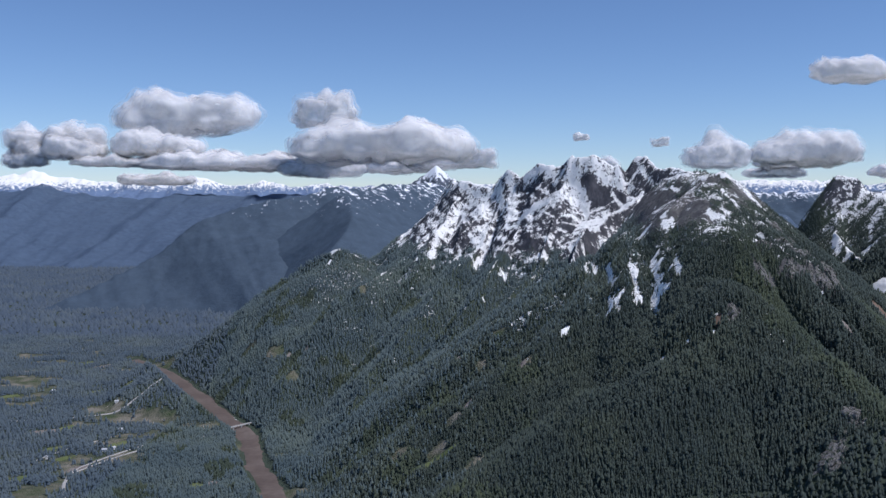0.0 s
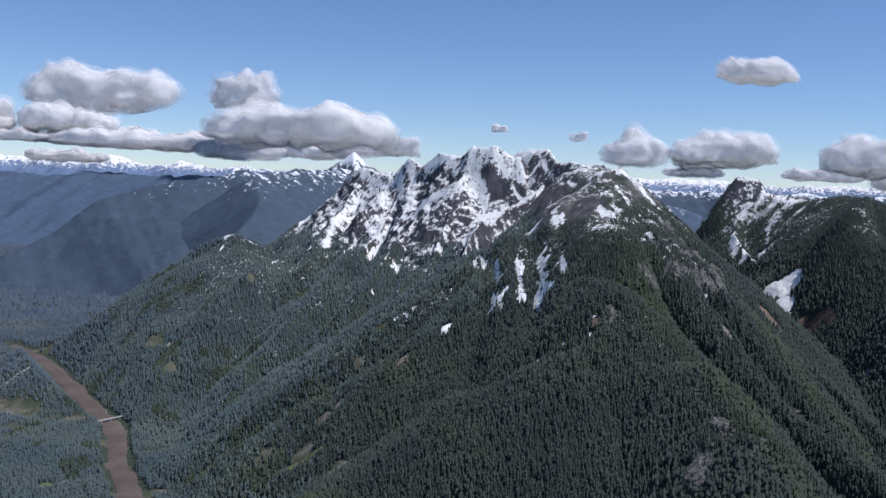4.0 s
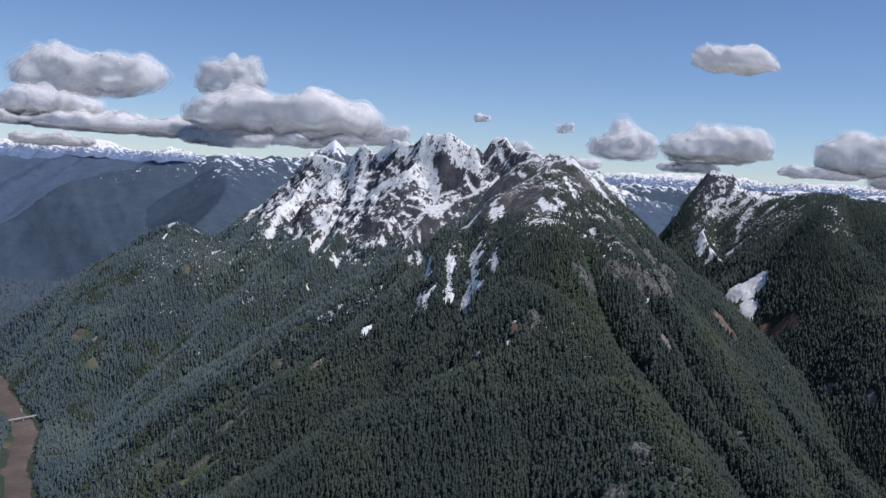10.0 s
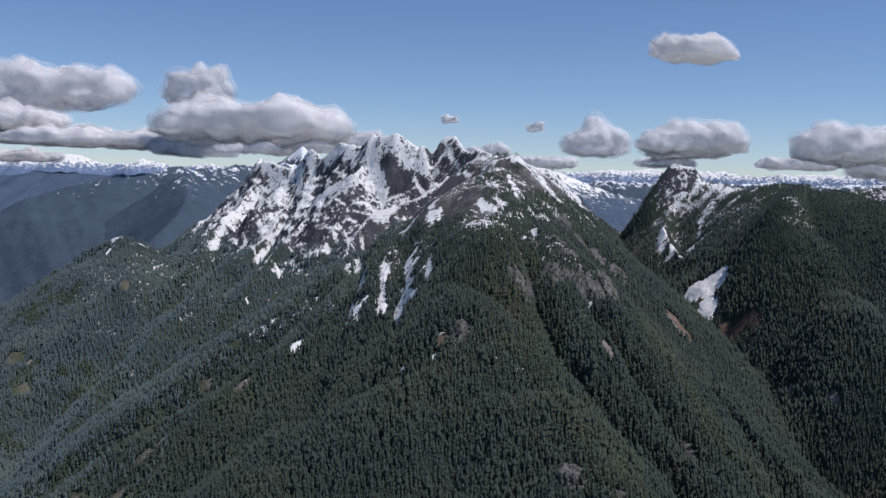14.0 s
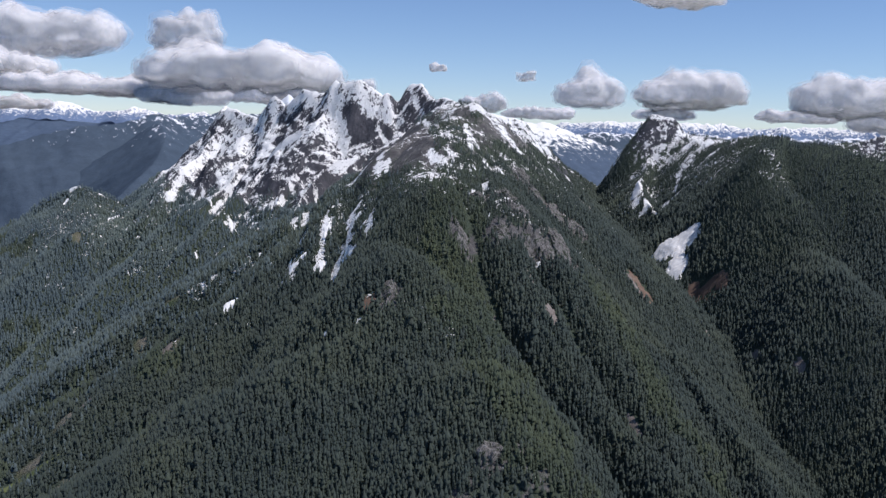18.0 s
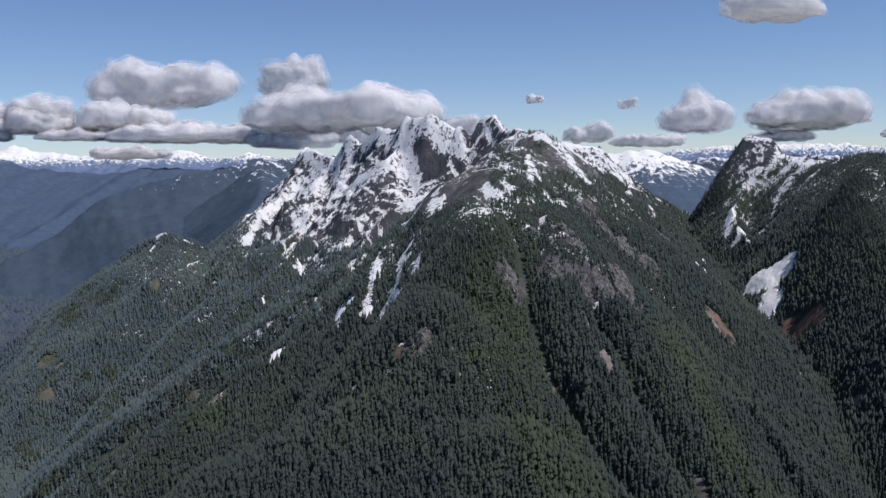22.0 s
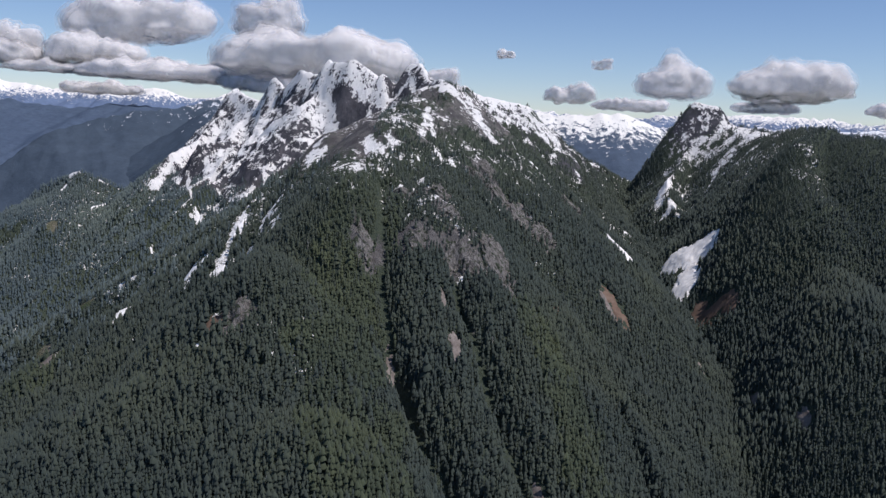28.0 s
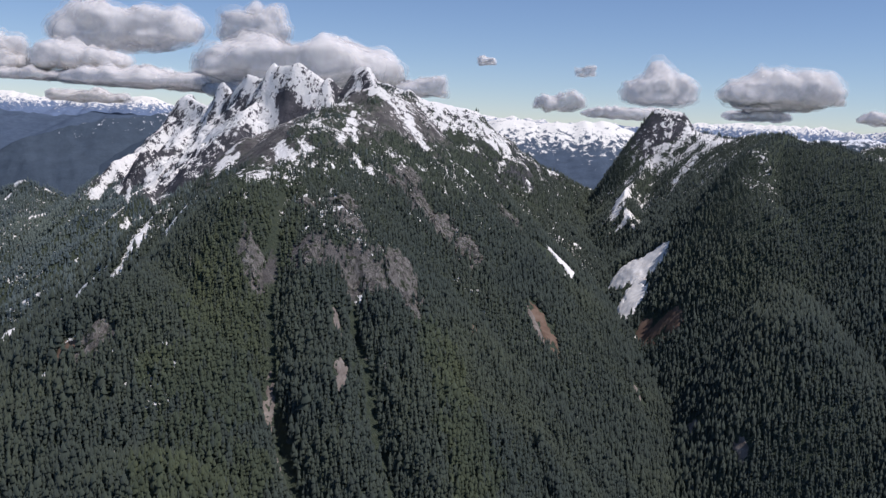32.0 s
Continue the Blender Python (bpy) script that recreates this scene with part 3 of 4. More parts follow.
# old snow in the forest gullies: x, y, length
SPOTS = [(126, 664, 9.8), (91, 672, 7.2), (120, 774, 5.1), (144, 682, 7.2), (142, 655, 3.9), (159, 677, 4.8), (157, 643, 4.0), (115, 670, 2.6), (87, 845, 6.5),
         (163, 546, 2.4), (148, 550, 2.0), (134, 556, 2.0), (161, 729, 6.3), (111, 690, 3.5), (164, 657, 2.8), (60, 899, 5.5), (161, 688, 3.0), (38, 862, 2.0),
         (99, 742, 1.9), (229, 694, 2.3), (223, 649, 2.1), (229, 623, 1.8), (270, 689, 1.8), (292, 773, 3.0), (253, 607, 2.1)]


def cover(x, y, h, ch, slope=0.85):
    """Where snow, rock, fields and forest lie. Snow keeps to ledges and hollows, rock to the steep."""
    peak, carve, hill = ch["peak"], ch["carve"], ch["hill"]
    high = of(peak, "crest", "buttress", "west_rib", "apron", "face_rib", "back_ridge")
    knob = of(peak, "knob", "spur", "low_rib", "cliff_spur", "rib")
    dark = of(peak, "dark_peak", "dark_ridge", "dark_spur", "snow_rib")
    east = of(peak, "east_mountain", "east_spur")
    shoulder = of(peak, "west_shoulder")
    lumps = fbm(x / 15, y / 15, 71, 3)
    fine = fbm(x / 5.5, y / 5.5, 77, 2)
    far_side = high & (x > 236)
    # snow slides off what is steep and stays on ledges and in hollows
    lodge = 0.95 * np.clip(1.05 - slope, -0.7, 0.5) + 0.28 * lumps + 0.28 * fine - 0.12 * carve
    need = np.full(x.shape, 1.5)
    need = np.where(high, np.interp(h, [165, 190, 208, 228, 250, 270, 300, 325, 336], [0.90, 0.60, 0.42, 0.24, -0.02, -0.14, -0.16, -0.18, -0.30]) - 0.55 * lumps * smooth(275 - h, 0, 45), need)
    need = np.where(far_side, np.interp(h, [240, 275, 300], [0.55, 0.20, -0.10]), need)
    need = np.where(knob & (x < 212), np.interp(h, [150, 200, 235, 265, 290, 312], [1.2, 0.70, 0.60, 0.70, 0.70, 0.50]) - 0.40 * lumps + 0.45 * smooth(660 - y, 0, 50), need)
    need = np.where(knob & (x >= 212), np.interp(h, [225, 260, 285, 312], [1.0, 0.80, 0.68, 0.40]) - 0.35 * lumps + 0.3 * smooth(640 - y, 0, 60), need)
    need = np.where(dark, np.interp(h, [205, 235, 285, 305, 314], [0.70, 0.36, 0.16, 0.24, 0.30]) + 0.26 * smooth(905 - y, 0, 60) + 0.2 * smooth(750 - y, 0, 60), need)
    need = np.where(east, np.interp(h, [215, 250, 300], [0.9, 0.55, 0.35]), need)
    need = np.where(shoulder, np.interp(h, [150, 190, 235], [1.2, 0.72, 0.50]), need)
    snow = 0.5 + lodge - need + np.where(dark, 0.45 * lumps - 0.60 * smooth(x, 452, 470) * (y < 960) - 0.5 * smooth(860 - y, 0, 40), 0)
    for wide_, line in CLIFFS:
        snow = snow - (0.48 + 0.5 * lumps + 0.9 * fine) * np.exp(-(near_line(x, y, line)[0] / wide_) ** 2)
    for ox, oy, r in SPOTS:
        e = np.exp(-((x - ox) ** 2 + (y - oy) ** 2) / (r * r))
        snow = np.where(e > 0.12, np.maximum(snow, 0.42 * e + 0.3 * fine - 0.1), snow)
    bare = np.zeros(x.shape)
    for wide_, line in CHUTES + FACE_SNOW + BEADS + LEDGES + RIM_SNOW + DOME_SNOW + GULLY_SNOW:
        far_ = near_line(x, y, line)[0]
        e = np.exp(-(far_ / wide_) ** 2)
        bare = np.maximum(bare, np.exp(-(far_ / (1.45 * wide_)) ** 2))
        snow = np.where(e > 0.08, np.maximum(snow, 1.15 * e - 0.12 + 0.75 * fine), snow)
    rock = np.where(high, -0.20 + 1.2 * smooth(h, 200, 262) + 0.3 * lumps - 0.55 * far_side, -0.3)
    rock = np.where(knob, -0.3 + 0.9 * smooth(h, 250, 300) + 0.45 * smooth(h, 225, 262) * (x < 206) * (y > 640) + 0.35 * (slope - 0.85) + 0.3 * lumps, rock)
    rock = np.where(dark | east, -0.25 + 0.85 * smooth(h, 245, 305) * (y > 880) + 0.3 * lumps, rock)
    for ox, oy, r, s in OUTCROPS:
        rock = np.maximum(rock, s * np.exp(-((x - ox) ** 2 + (y - oy) ** 2) / (r * r)) * 1.15 + 0.55 * fine - 0.08)
    flat = 1 - hill
    field = flat * (0.06 + 0.95 * fbm(x / 44, y / 26, 91, 5) + 0.22 * smooth(-x, 170, 280) - 0.3 * smooth(y, 1150, 1400))
    for gx_, gy_, r in GLADES:
        field = np.maximum(field, 0.95 * np.exp(-((x - gx_) ** 2 + (y - gy_) ** 2) / (r * r)) + 0.3 * fine)
    trees = 1.05 - np.where(high, smooth(h, 214, 288) * np.where(far_side, 0.35, 1.0), 0) - np.where(knob, 0.45 * smooth(h, 252, 305), 0) - np.where(knob & (x < 206) & (y > 640), 0.42 * smooth(h, 205, 262), 0)
    trees = trees - np.where(dark | east, 0.30 * smooth(h, 270, 308), 0) - 0.70 * smooth(rock, 0.42, 0.66) - 0.75 * smooth(snow, 0.42, 0.7) - 0.8 * smooth(bare, 0.25, 0.6)
    trees = trees - 1.1 * smooth(field, 0.42, 0.56) + 0.2 * fine
    trees = np.where(ch["river"] < 12.5 + 3 * fine, -1, trees)
    return snow, rock, field, trees


gx = spaced((-5200, -720, 260, 10), (-720, -120, 10, 3.2), (-120, -30, 3, 2), (-30, 250, 1.45, 1.45), (250, 500, 2.2, 2.6), (500, 900, 3.2, 12), (900, 5400, 14, 300))
gy = spaced((-3000, 280, 260, 8), (280, 460, 6, 2.6), (460, 900, 2.5, 2.3), (900, 1060, 1.4, 1.4), (1060, 1210, 1.9, 2.6), (1210, 1260, 3, 5), (1260, 5600, 7, 300))
X, Y = np.meshgrid(gx, gy)
H, CH = land(X, Y)
DY, DX = np.gradient(H, gy, gx)
SN, RO, FI, TR = cover(X, Y, H, CH, np.hypot(DX, DY))
ground = new("ground", mesh_from("ground", np.stack([X.ravel(), Y.ravel(), H.ravel()], 1), grid_faces(len(gx), len(gy)), LAND))
tagged(ground, "steep mountain land with forest floor, dark rock and old snow", "ground", kind="structure")
for key, val in (("snow", SN), ("rock", RO), ("field", FI), ("brown", np.where(of(CH["peak"], "knob", "spur", "low_rib", "cliff_spur", "rib"), 1.0, 0.0))):
    at = ground.data.attributes.new(key, "FLOAT", "POINT")
    at.data.foreach_set("value", val.ravel().astype(np.float32))


def height_at(x, y):
    return land(np.atleast_1d(np.asarray(x, float)), np.atleast_1d(np.asarray(y, float)))[0]


# ---- distant mountains ----
def far_range(name, crest, spread, fall, rough, mat, label, seed, step_along=14, rows=26, category="mountains"):
    """A long mountain built along its crest line of (x, y, height)."""
    pts = np.array(crest, float)
    run = np.concatenate([[0], np.cumsum(np.hypot(*np.diff(pts[:, :2], axis=0).T))])
    s = np.arange(0, run[-1], step_along)
    cx, cy, cz = (np.interp(s, run, pts[:, i]) for i in range(3))
    for _ in range(60):
        cx[1:-1], cy[1:-1] = (cx[:-2] + cx[2:]) / 2, (cy[:-2] + cy[2:]) / 2
    tx, ty = np.gradient(cx), np.gradient(cy)
    n = np.hypot(tx, ty)
    nx, ny = -ty / n, tx / n
    w = np.linspace(-1, 1, rows)
    w = np.sign(w) * np.abs(w) ** 1.5 * spread
    S, W = np.meshgrid(s, w)
    gx_, gy_ = np.interp(S, s, cx) + W * np.interp(S, s, nx), np.interp(S, s, cy) + W * np.interp(S, s, ny)
    crestz = np.interp(S, s, cz)
    crestz = crestz + rough * (0.55 * ridged(S / (rough * 7), 0 * S, seed, 4) - 0.15)
    g = ridged(S / (rough * 5), W / (spread * 0.9), seed + 9, 4)
    z = crestz - fall * np.abs(W) + 0.2 * rough * (g - 0.3) * np.clip(np.abs(W) / (spread * 0.15), 0, 1) + rough * 0.8 * fbm(gx_ / 70, gy_ / 70, seed + 5, 4) * np.clip(np.abs(W) / (spread * 0.06), 0.15, 1)
    z = z + rough * 0.34 * ridged(gx_ / (rough * 1.5), gy_ / (rough * 1.5), seed + 30, 4)
    behind = np.clip(np.sign(W * (np.interp(S, s, nx) * gx_ + np.interp(S, s, ny) * gy_)), 0, 1)
    z = np.where(behind > 0, np.minimum(z, crestz - 0.5 * np.abs(W)), z)
    z = np.maximum(z, FLOOR - 30)
    ob = new(name, mesh_from(name, np.stack([gx_.ravel(), gy_.ravel(), z.ravel()], 1), grid_faces(len(s), rows), mat))
    return tagged(ob, label, category, kind="structure")


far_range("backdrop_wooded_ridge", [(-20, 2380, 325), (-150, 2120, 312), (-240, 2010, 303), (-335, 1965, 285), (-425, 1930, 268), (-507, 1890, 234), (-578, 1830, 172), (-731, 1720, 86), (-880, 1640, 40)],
          420, 0.55, 15, FAR_WOODS, "dark wooded ridge tinted blue for haze, snow flecks along its crest", 200, 8, 50)
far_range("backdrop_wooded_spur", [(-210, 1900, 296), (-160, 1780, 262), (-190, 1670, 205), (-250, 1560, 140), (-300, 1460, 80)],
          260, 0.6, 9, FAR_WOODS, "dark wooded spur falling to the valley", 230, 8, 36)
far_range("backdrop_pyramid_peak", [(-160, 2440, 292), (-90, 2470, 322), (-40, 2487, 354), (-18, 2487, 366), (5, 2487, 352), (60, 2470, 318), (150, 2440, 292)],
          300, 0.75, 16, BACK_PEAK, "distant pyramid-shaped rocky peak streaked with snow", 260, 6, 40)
far_range("backdrop_hazy_hill", [(-2600, 3300, 250), (-1900, 3420, 296), (-1693, 3460, 290), (-1519, 3500, 322), (-1350, 3500, 286), (-1153, 3500, 278), (-900, 3480, 292), (-721, 3460, 286), (-300, 3400, 284), (100, 3300, 270)],
          900, 0.25, 24, HAZY_WOODS, "forested hills tinted blue for distance haze, thin snow on top", 300, 14, 40)
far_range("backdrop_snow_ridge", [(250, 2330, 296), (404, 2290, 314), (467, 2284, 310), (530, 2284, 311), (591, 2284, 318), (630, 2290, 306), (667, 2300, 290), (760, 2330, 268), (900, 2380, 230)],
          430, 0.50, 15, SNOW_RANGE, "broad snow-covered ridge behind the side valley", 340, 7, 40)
far_range("backdrop_hazy_range", [(-4200, 4050, 320), (-3200, 4400, 345), (-2400, 4650, 360), (-2096, 4700, 390), (-1952, 4700, 356), (-1700, 4720, 340), (-1400, 4720, 340), (-1208, 4700, 362), (-1050, 4700, 335),
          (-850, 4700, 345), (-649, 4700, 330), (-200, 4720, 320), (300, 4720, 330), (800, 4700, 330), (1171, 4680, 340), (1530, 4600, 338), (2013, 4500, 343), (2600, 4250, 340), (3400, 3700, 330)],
          600, 0.35, 46, HAZY_RANGE, "far snowy range on the horizon, tinted blue and faintly glowing for haze", 380, 12, 40)
# east_woods below has the same bluish haze tint in its base colour
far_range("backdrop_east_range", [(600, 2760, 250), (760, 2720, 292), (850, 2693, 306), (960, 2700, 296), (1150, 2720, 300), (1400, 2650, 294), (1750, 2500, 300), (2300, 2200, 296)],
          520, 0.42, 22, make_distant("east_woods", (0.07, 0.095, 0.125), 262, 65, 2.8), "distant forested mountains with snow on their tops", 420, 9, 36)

# ---- forest ----
def scatter(x0, x1, y0, y1, pitch, seed):
    rng = np.random.default_rng(seed)
    a, b = np.meshgrid(np.arange(x0, x1, pitch), np.arange(y0, y1, pitch))
    a, b = a.ravel(), b.ravel()
    return a + rng.uniform(-0.48, 0.48, a.size) * pitch, b + rng.uniform(-0.48, 0.48, b.size) * pitch


CREST = [p for r in RIDGES if r["name"] == "crest" for p in r["pts"]][:-3]
CREST_X, CREST_Y = np.array([p[0] for p in CREST]), np.array([p[1] for p in CREST])


def stand(x, y, seed):
    """Keeps the places where trees grow; gives x, y, ground height and tree height."""
    rng = np.random.default_rng(seed)
    h, ch = land(x, y)
    _, _, field, trees = cover(x, y, h, ch)
    for px, py, pl, pw, pa in CLEARED:
        c, s = math.cos(pa), math.sin(pa)
        u, v = (x - px) * c + (y - py) * s, -(x - px) * s + (y - py) * c
        trees = np.where((u / pl) ** 2 + (v / pw) ** 2 < 1.0, -1, trees)
    for _, _, line in GULLIES[:2]:
        trees = np.where(near_line(x, y, line)[0] < 1.5, -1, trees)
    m = rng.uniform(0, 1, x.size) < trees
    grown = 0.55 + 0.45 * smooth(285 - h, 0, 70)
    patch = 1 + 0.25 * fbm(x / 35, y / 35, 63, 3)
    tall = 4.3 * grown * patch * rng.lognormal(0, 0.22, x.size)
    return x[m], y[m], h[m], tall[m]


def forest(name, x, y, z, tall, tiers, sides, seed, label, wide=0.165, mat=None):
    """One mesh of many conifers: jagged skirts of boughs, each tree a little different."""
    rng = np.random.default_rng(seed)
    n = x.size
    lean = rng.normal(0, 0.03, (n, 2))
    r0 = tall * wide * rng.uniform(0.75, 1.3, n)
    turn = rng.uniform(0, 6.28, n)
    vs, fs, count = [], [], 0
    per = sides + 1
    for k in range(tiers):
        lo, hi = (0.10 + 0.80 * k / tiers), (1.0 if k == tiers - 1 else 0.10 + 0.80 * (k + 1.7) / tiers)
        hi = min(hi, 1.0)
        rad = r0 * (1 - 0.55 * (k / tiers) ** 1.3)
        ring = np.zeros((n, per, 3))
        for i in range(sides):
            a = turn + 6.2832 * i / sides + 0.9 * k + rng.uniform(-0.25, 0.25, n)
            rr = rad * rng.uniform(0.65, 1.25, n)
            zz = tall * (lo + rng.uniform(-0.05, 0.05, n))
            ring[:, i, 0], ring[:, i, 1], ring[:, i, 2] = np.cos(a) * rr + lean[:, 0] * zz, np.sin(a) * rr + lean[:, 1] * zz, zz
        top = tall * hi
        ring[:, sides, 0], ring[:, sides, 1], ring[:, sides, 2] = lean[:, 0] * top, lean[:, 1] * top, top
        vs.append(ring)
    v = np.concatenate(vs, 1)
    v[:, :, 0] += x[:, None]
    v[:, :, 1] += y[:, None]
    v[:, :, 2] += z[:, None]
    one = []
    for k in range(tiers):
        o = k * per
        one += [(o + i, o + (i + 1) % sides, o + sides) for i in range(sides)]
    one = np.array(one)
    f = (one[None] + (np.arange(n) * per * tiers)[:, None, None]).reshape(-1, 3)
    ob = new(name, mesh_from(name, v.reshape(-1, 3), f, mat or NEEDLES))
    return tagged(ob, label, "forest", kind="stuff")

# places kept clear of trees: x, y, half length, half width, direction
CLEARED = []
PATCHES = []


def patch(name, x, y, long, wide, angle, mat, label, category, ragged=0.55, thick=0.7):
    """Something that lies on the slope with an uneven edge: snow, scree, bare earth. angle: degrees of its long side."""
    a = radians(angle)
    CLEARED.append((x, y, long * 0.95 + 0.4, wide * 0.95 + 0.9, a))
    PATCHES.append((name, x, y, long, wide, a, mat, label, category, ragged, thick))


def build_patch(name, x, y, long, wide, a, mat, label, category, ragged, thick):
    ragged = ragged * (1.7 if name in ("landslide_scar", "clearing") else 1.0)
    seed = int(abs(x * 7 + y * 13)) % 991
    cell = 0.32 if long < 9 else 0.42
    nu, nv = int(2 * 1.5 * long / cell) + 2, int(2 * 1.6 * wide / cell) + 2
    u, v = np.meshgrid(np.linspace(-1.5, 1.5, nu) * long, np.linspace(-1.6, 1.6, nv) * wide)
    px, py = x + u * math.cos(a) - v * math.sin(a), y + u * math.sin(a) + v * math.cos(a)
    body = 1 - (u / long) ** 2 - (v / wide) ** 2 + ragged * (1.3 * fbm(u / (0.8 * wide + 1.2) + seed, v / (0.5 * wide + 0.8), seed, 3) + 1.0 * fbm(u / 2.6 + seed, v / 1.5, seed + 7, 3) + 0.5 * fbm(u / 0.9, v / 0.8 + seed, seed + 9, 2))
    pz = height_at(px.ravel(), py.ravel()).reshape(px.shape) + thick * smooth(body, -0.08, 0.45) - 0.15 + 0.2 * fbm(px / 2.2, py / 2.2, 5, 2)
    keep = (body > 0).ravel()
    f = grid_faces(nu, nv)
    f = f[keep[f].sum(1) >= 3]
    used, f2 = np.unique(f, return_inverse=True)
    ob = new(name, mesh_from(name, np.stack([px.ravel(), py.ravel(), pz.ravel()], 1)[used], f2.reshape(f.shape), mat))
    return tagged(ob, label, category)


SN_ = "white old snow lying in a steep forest gully"
STREAKS = random.Random(5)
for px, py, long in SPOTS:
    around = height_at([px + 4, px - 4, px, px], [py, py, py + 4, py - 4])
    fall = math.degrees(math.atan2(around[2] - around[3], around[0] - around[1]))
    patch("snow_patch", px, py, long, long * STREAKS.uniform(0.22, 0.36) + 0.4, fall + STREAKS.uniform(-15, 15), SNOW, SN_, "snow", 1.1)
patch("snow_patch", -134, 1143, 8, 3.5, 5, SNOW, "white snow on the top of a wooded hump", "snow")
patch("snow_patch", -73, 1091, 5, 3, 60, SNOW, "white snow lump on a wooded slope", "snow")
patch("snow_patch", -141, 1129, 4, 2, 60, SNOW, "white snow strip on a wooded slope", "snow")
patch("snowfield", 394, 798, 16, 11, -12, DIRTY_SNOW, "broad snow fan streaked with dirt, at the foot of a gully", "snow", 0.45, 1.0)
patch("snowfield", 386, 778, 18, 7.5, 70, DIRTY_SNOW, "lower tongue of dirty avalanche snow", "snow", 0.4, 1.0)
patch("snowfield", 386, 808, 10, 7, 30, DIRTY_SNOW, "upper corner of a dirty snow fan", "snow", 0.6, 1.0)
patch("snow_patch", 348, 768, 15, 4.5, -42, SNOW, "white snow strip beside dark conifers", "snow", 0.55, 1.6)
CLEARED.append((342, 754, 20, 10, radians(-58)))
patch("snowfield", 405, 940, 24, 4.2, 66, SNOW, "snow chute under the dark rocky peak", "snow", 0.45)
patch("snowfield", 411, 902, 17, 4.8, -2, SNOW, "snow bench at the foot of the dark peak", "snow", 0.5)
patch("snow_patch", 365, 860, 6, 2, 60, SNOW, SN_, "snow")
patch("snow_patch", 640, 800, 22, 5, 60, SNOW, "white snow chute in a shaded ravine", "snow", 0.4)
patch("debris_fan", 391, 728, 15, 6, -62, EARTH, "brown fan of bare earth and rubble below the snow", "landslide", 0.8, 0.5)
patch("debris_fan", 386, 742, 9, 5, 80, EARTH, "brown earth spreading across the slope", "landslide", 0.55, 0.5)
patch("landslide_scar", 328, 676, 13, 3.8, -66, EARTH, "brown landslide scar with a pale rocky edge", "landslide", 0.6, 0.5)
patch("landslide_scar", 324, 674, 10, 1.5, -66, RUBBLE, "pale broken rock along a landslide", "landslide", 0.35, 0.6)
patch("landslide_scar", 229, 563, 12, 2.0, 100, RUBBLE, "narrow pale scar along a stream gully", "landslide", 0.4, 0.5)
patch("landslide_scar", 236, 545, 9, 1.3, 115, RUBBLE, "narrow pale scar along a stream gully", "landslide", 0.4, 0.5)
patch("landslide_scar", 402, 621, 4.5, 2.2, 100, RUBBLE, "greyish scree patch in dark forest", "landslide", 0.4, 0.5)
patch("landslide_scar", 391, 652, 5, 1.8, 95, RUBBLE, "small bare patch in dark forest", "landslide", 0.4, 0.5)
patch("landslide_scar", 296, 636, 5, 1.5, 80, EARTH, "small brown scar between conifers", "landslide", 0.4, 0.5)
patch("landslide_scar", 372, 676, 9, 1.4, 95, RUBBLE, "pale rubble in a stream bed", "landslide", 0.4, 0.4)
patch("landslide_scar", 12, 738, 8, 3.0, 80, RUBBLE, "brownish bare strip on a wooded slope", "landslide", 0.5, 0.5)
patch("landslide_scar", 19, 650, 9, 2.4, 60, RUBBLE, "brownish bare strip on a wooded slope", "landslide", 0.5, 0.5)
patch("landslide_scar", 58, 659, 4, 2.0, 80, RUBBLE, "small bare rock in the forest", "landslide", 0.5, 0.5)
patch("landslide_scar", 282, 528, 6, 1.3, 110, RUBBLE, "bare stones in a stream gully", "landslide", 0.4, 0.4)
patch("landslide_scar", 167, 552, 4, 2.4, 70, EARTH, "small brown bare patch beside old snow", "landslide", 0.7, 0.4)
patch("landslide_scar", 169, 596, 4.5, 3, 80, RUBBLE, "brownish broken rock in the forest", "landslide", 0.7, 0.5)
patch("snow_patch", 91, 675, 5, 3.4, 75, SNOW, "ragged old snow patch with bare gaps", "snow", 1.4)
patch("landslide_scar", 252, 566, 5, 2, 100, RUBBLE, "pale broken rock along a forest rib", "landslide", 0.8, 0.5)
patch("landslide_scar", 247, 590, 4, 1.6, 110, RUBBLE, "pale broken rock along a forest rib", "landslide", 0.8, 0.5)
patch("clearing", -5, 613, 17, 3.0, 2, MEADOW, "strip of pale green grass along a small stream", "clearing", 0.6, 0.4)
patch("landslide_scar", -162, 953, 4, 2.2, 70, RUBBLE, "pale bare rock on a wooded slope", "landslide", 0.5, 0.4)
patch("landslide_scar", -142, 941, 3.5, 2, 70, RUBBLE, "pale bare rock on a wooded slope", "landslide", 0.5, 0.4)
patch("landslide_scar", 47, 780, 15, 1.5, 56, RUBBLE, "pale stream channel on the wooded slope", "landslide", 0.5, 0.4)

CLEARINGS = [(-477, 992, 16, 7, 40), (-375, 845, 14, 6, 20), (-358, 857, 10, 6, 60), (-472, 1187, 20, 9, 30), (-437, 1164, 14, 7, 60), (-353, 1008, 16, 6, 50), (-390, 1017, 14, 5, 60), (-518, 1131, 20, 7, 20),
             (-342, 790, 14, 6, 40), (-287, 800, 12, 6, 50), (-296, 732, 13, 5, 50), (-332, 706, 12, 6, 30), (-189, 685, 8, 5, 70), (-178, 693, 6, 4, 60), (-320, 760, 9, 4, 50), (-415, 935, 10, 4, 40)]
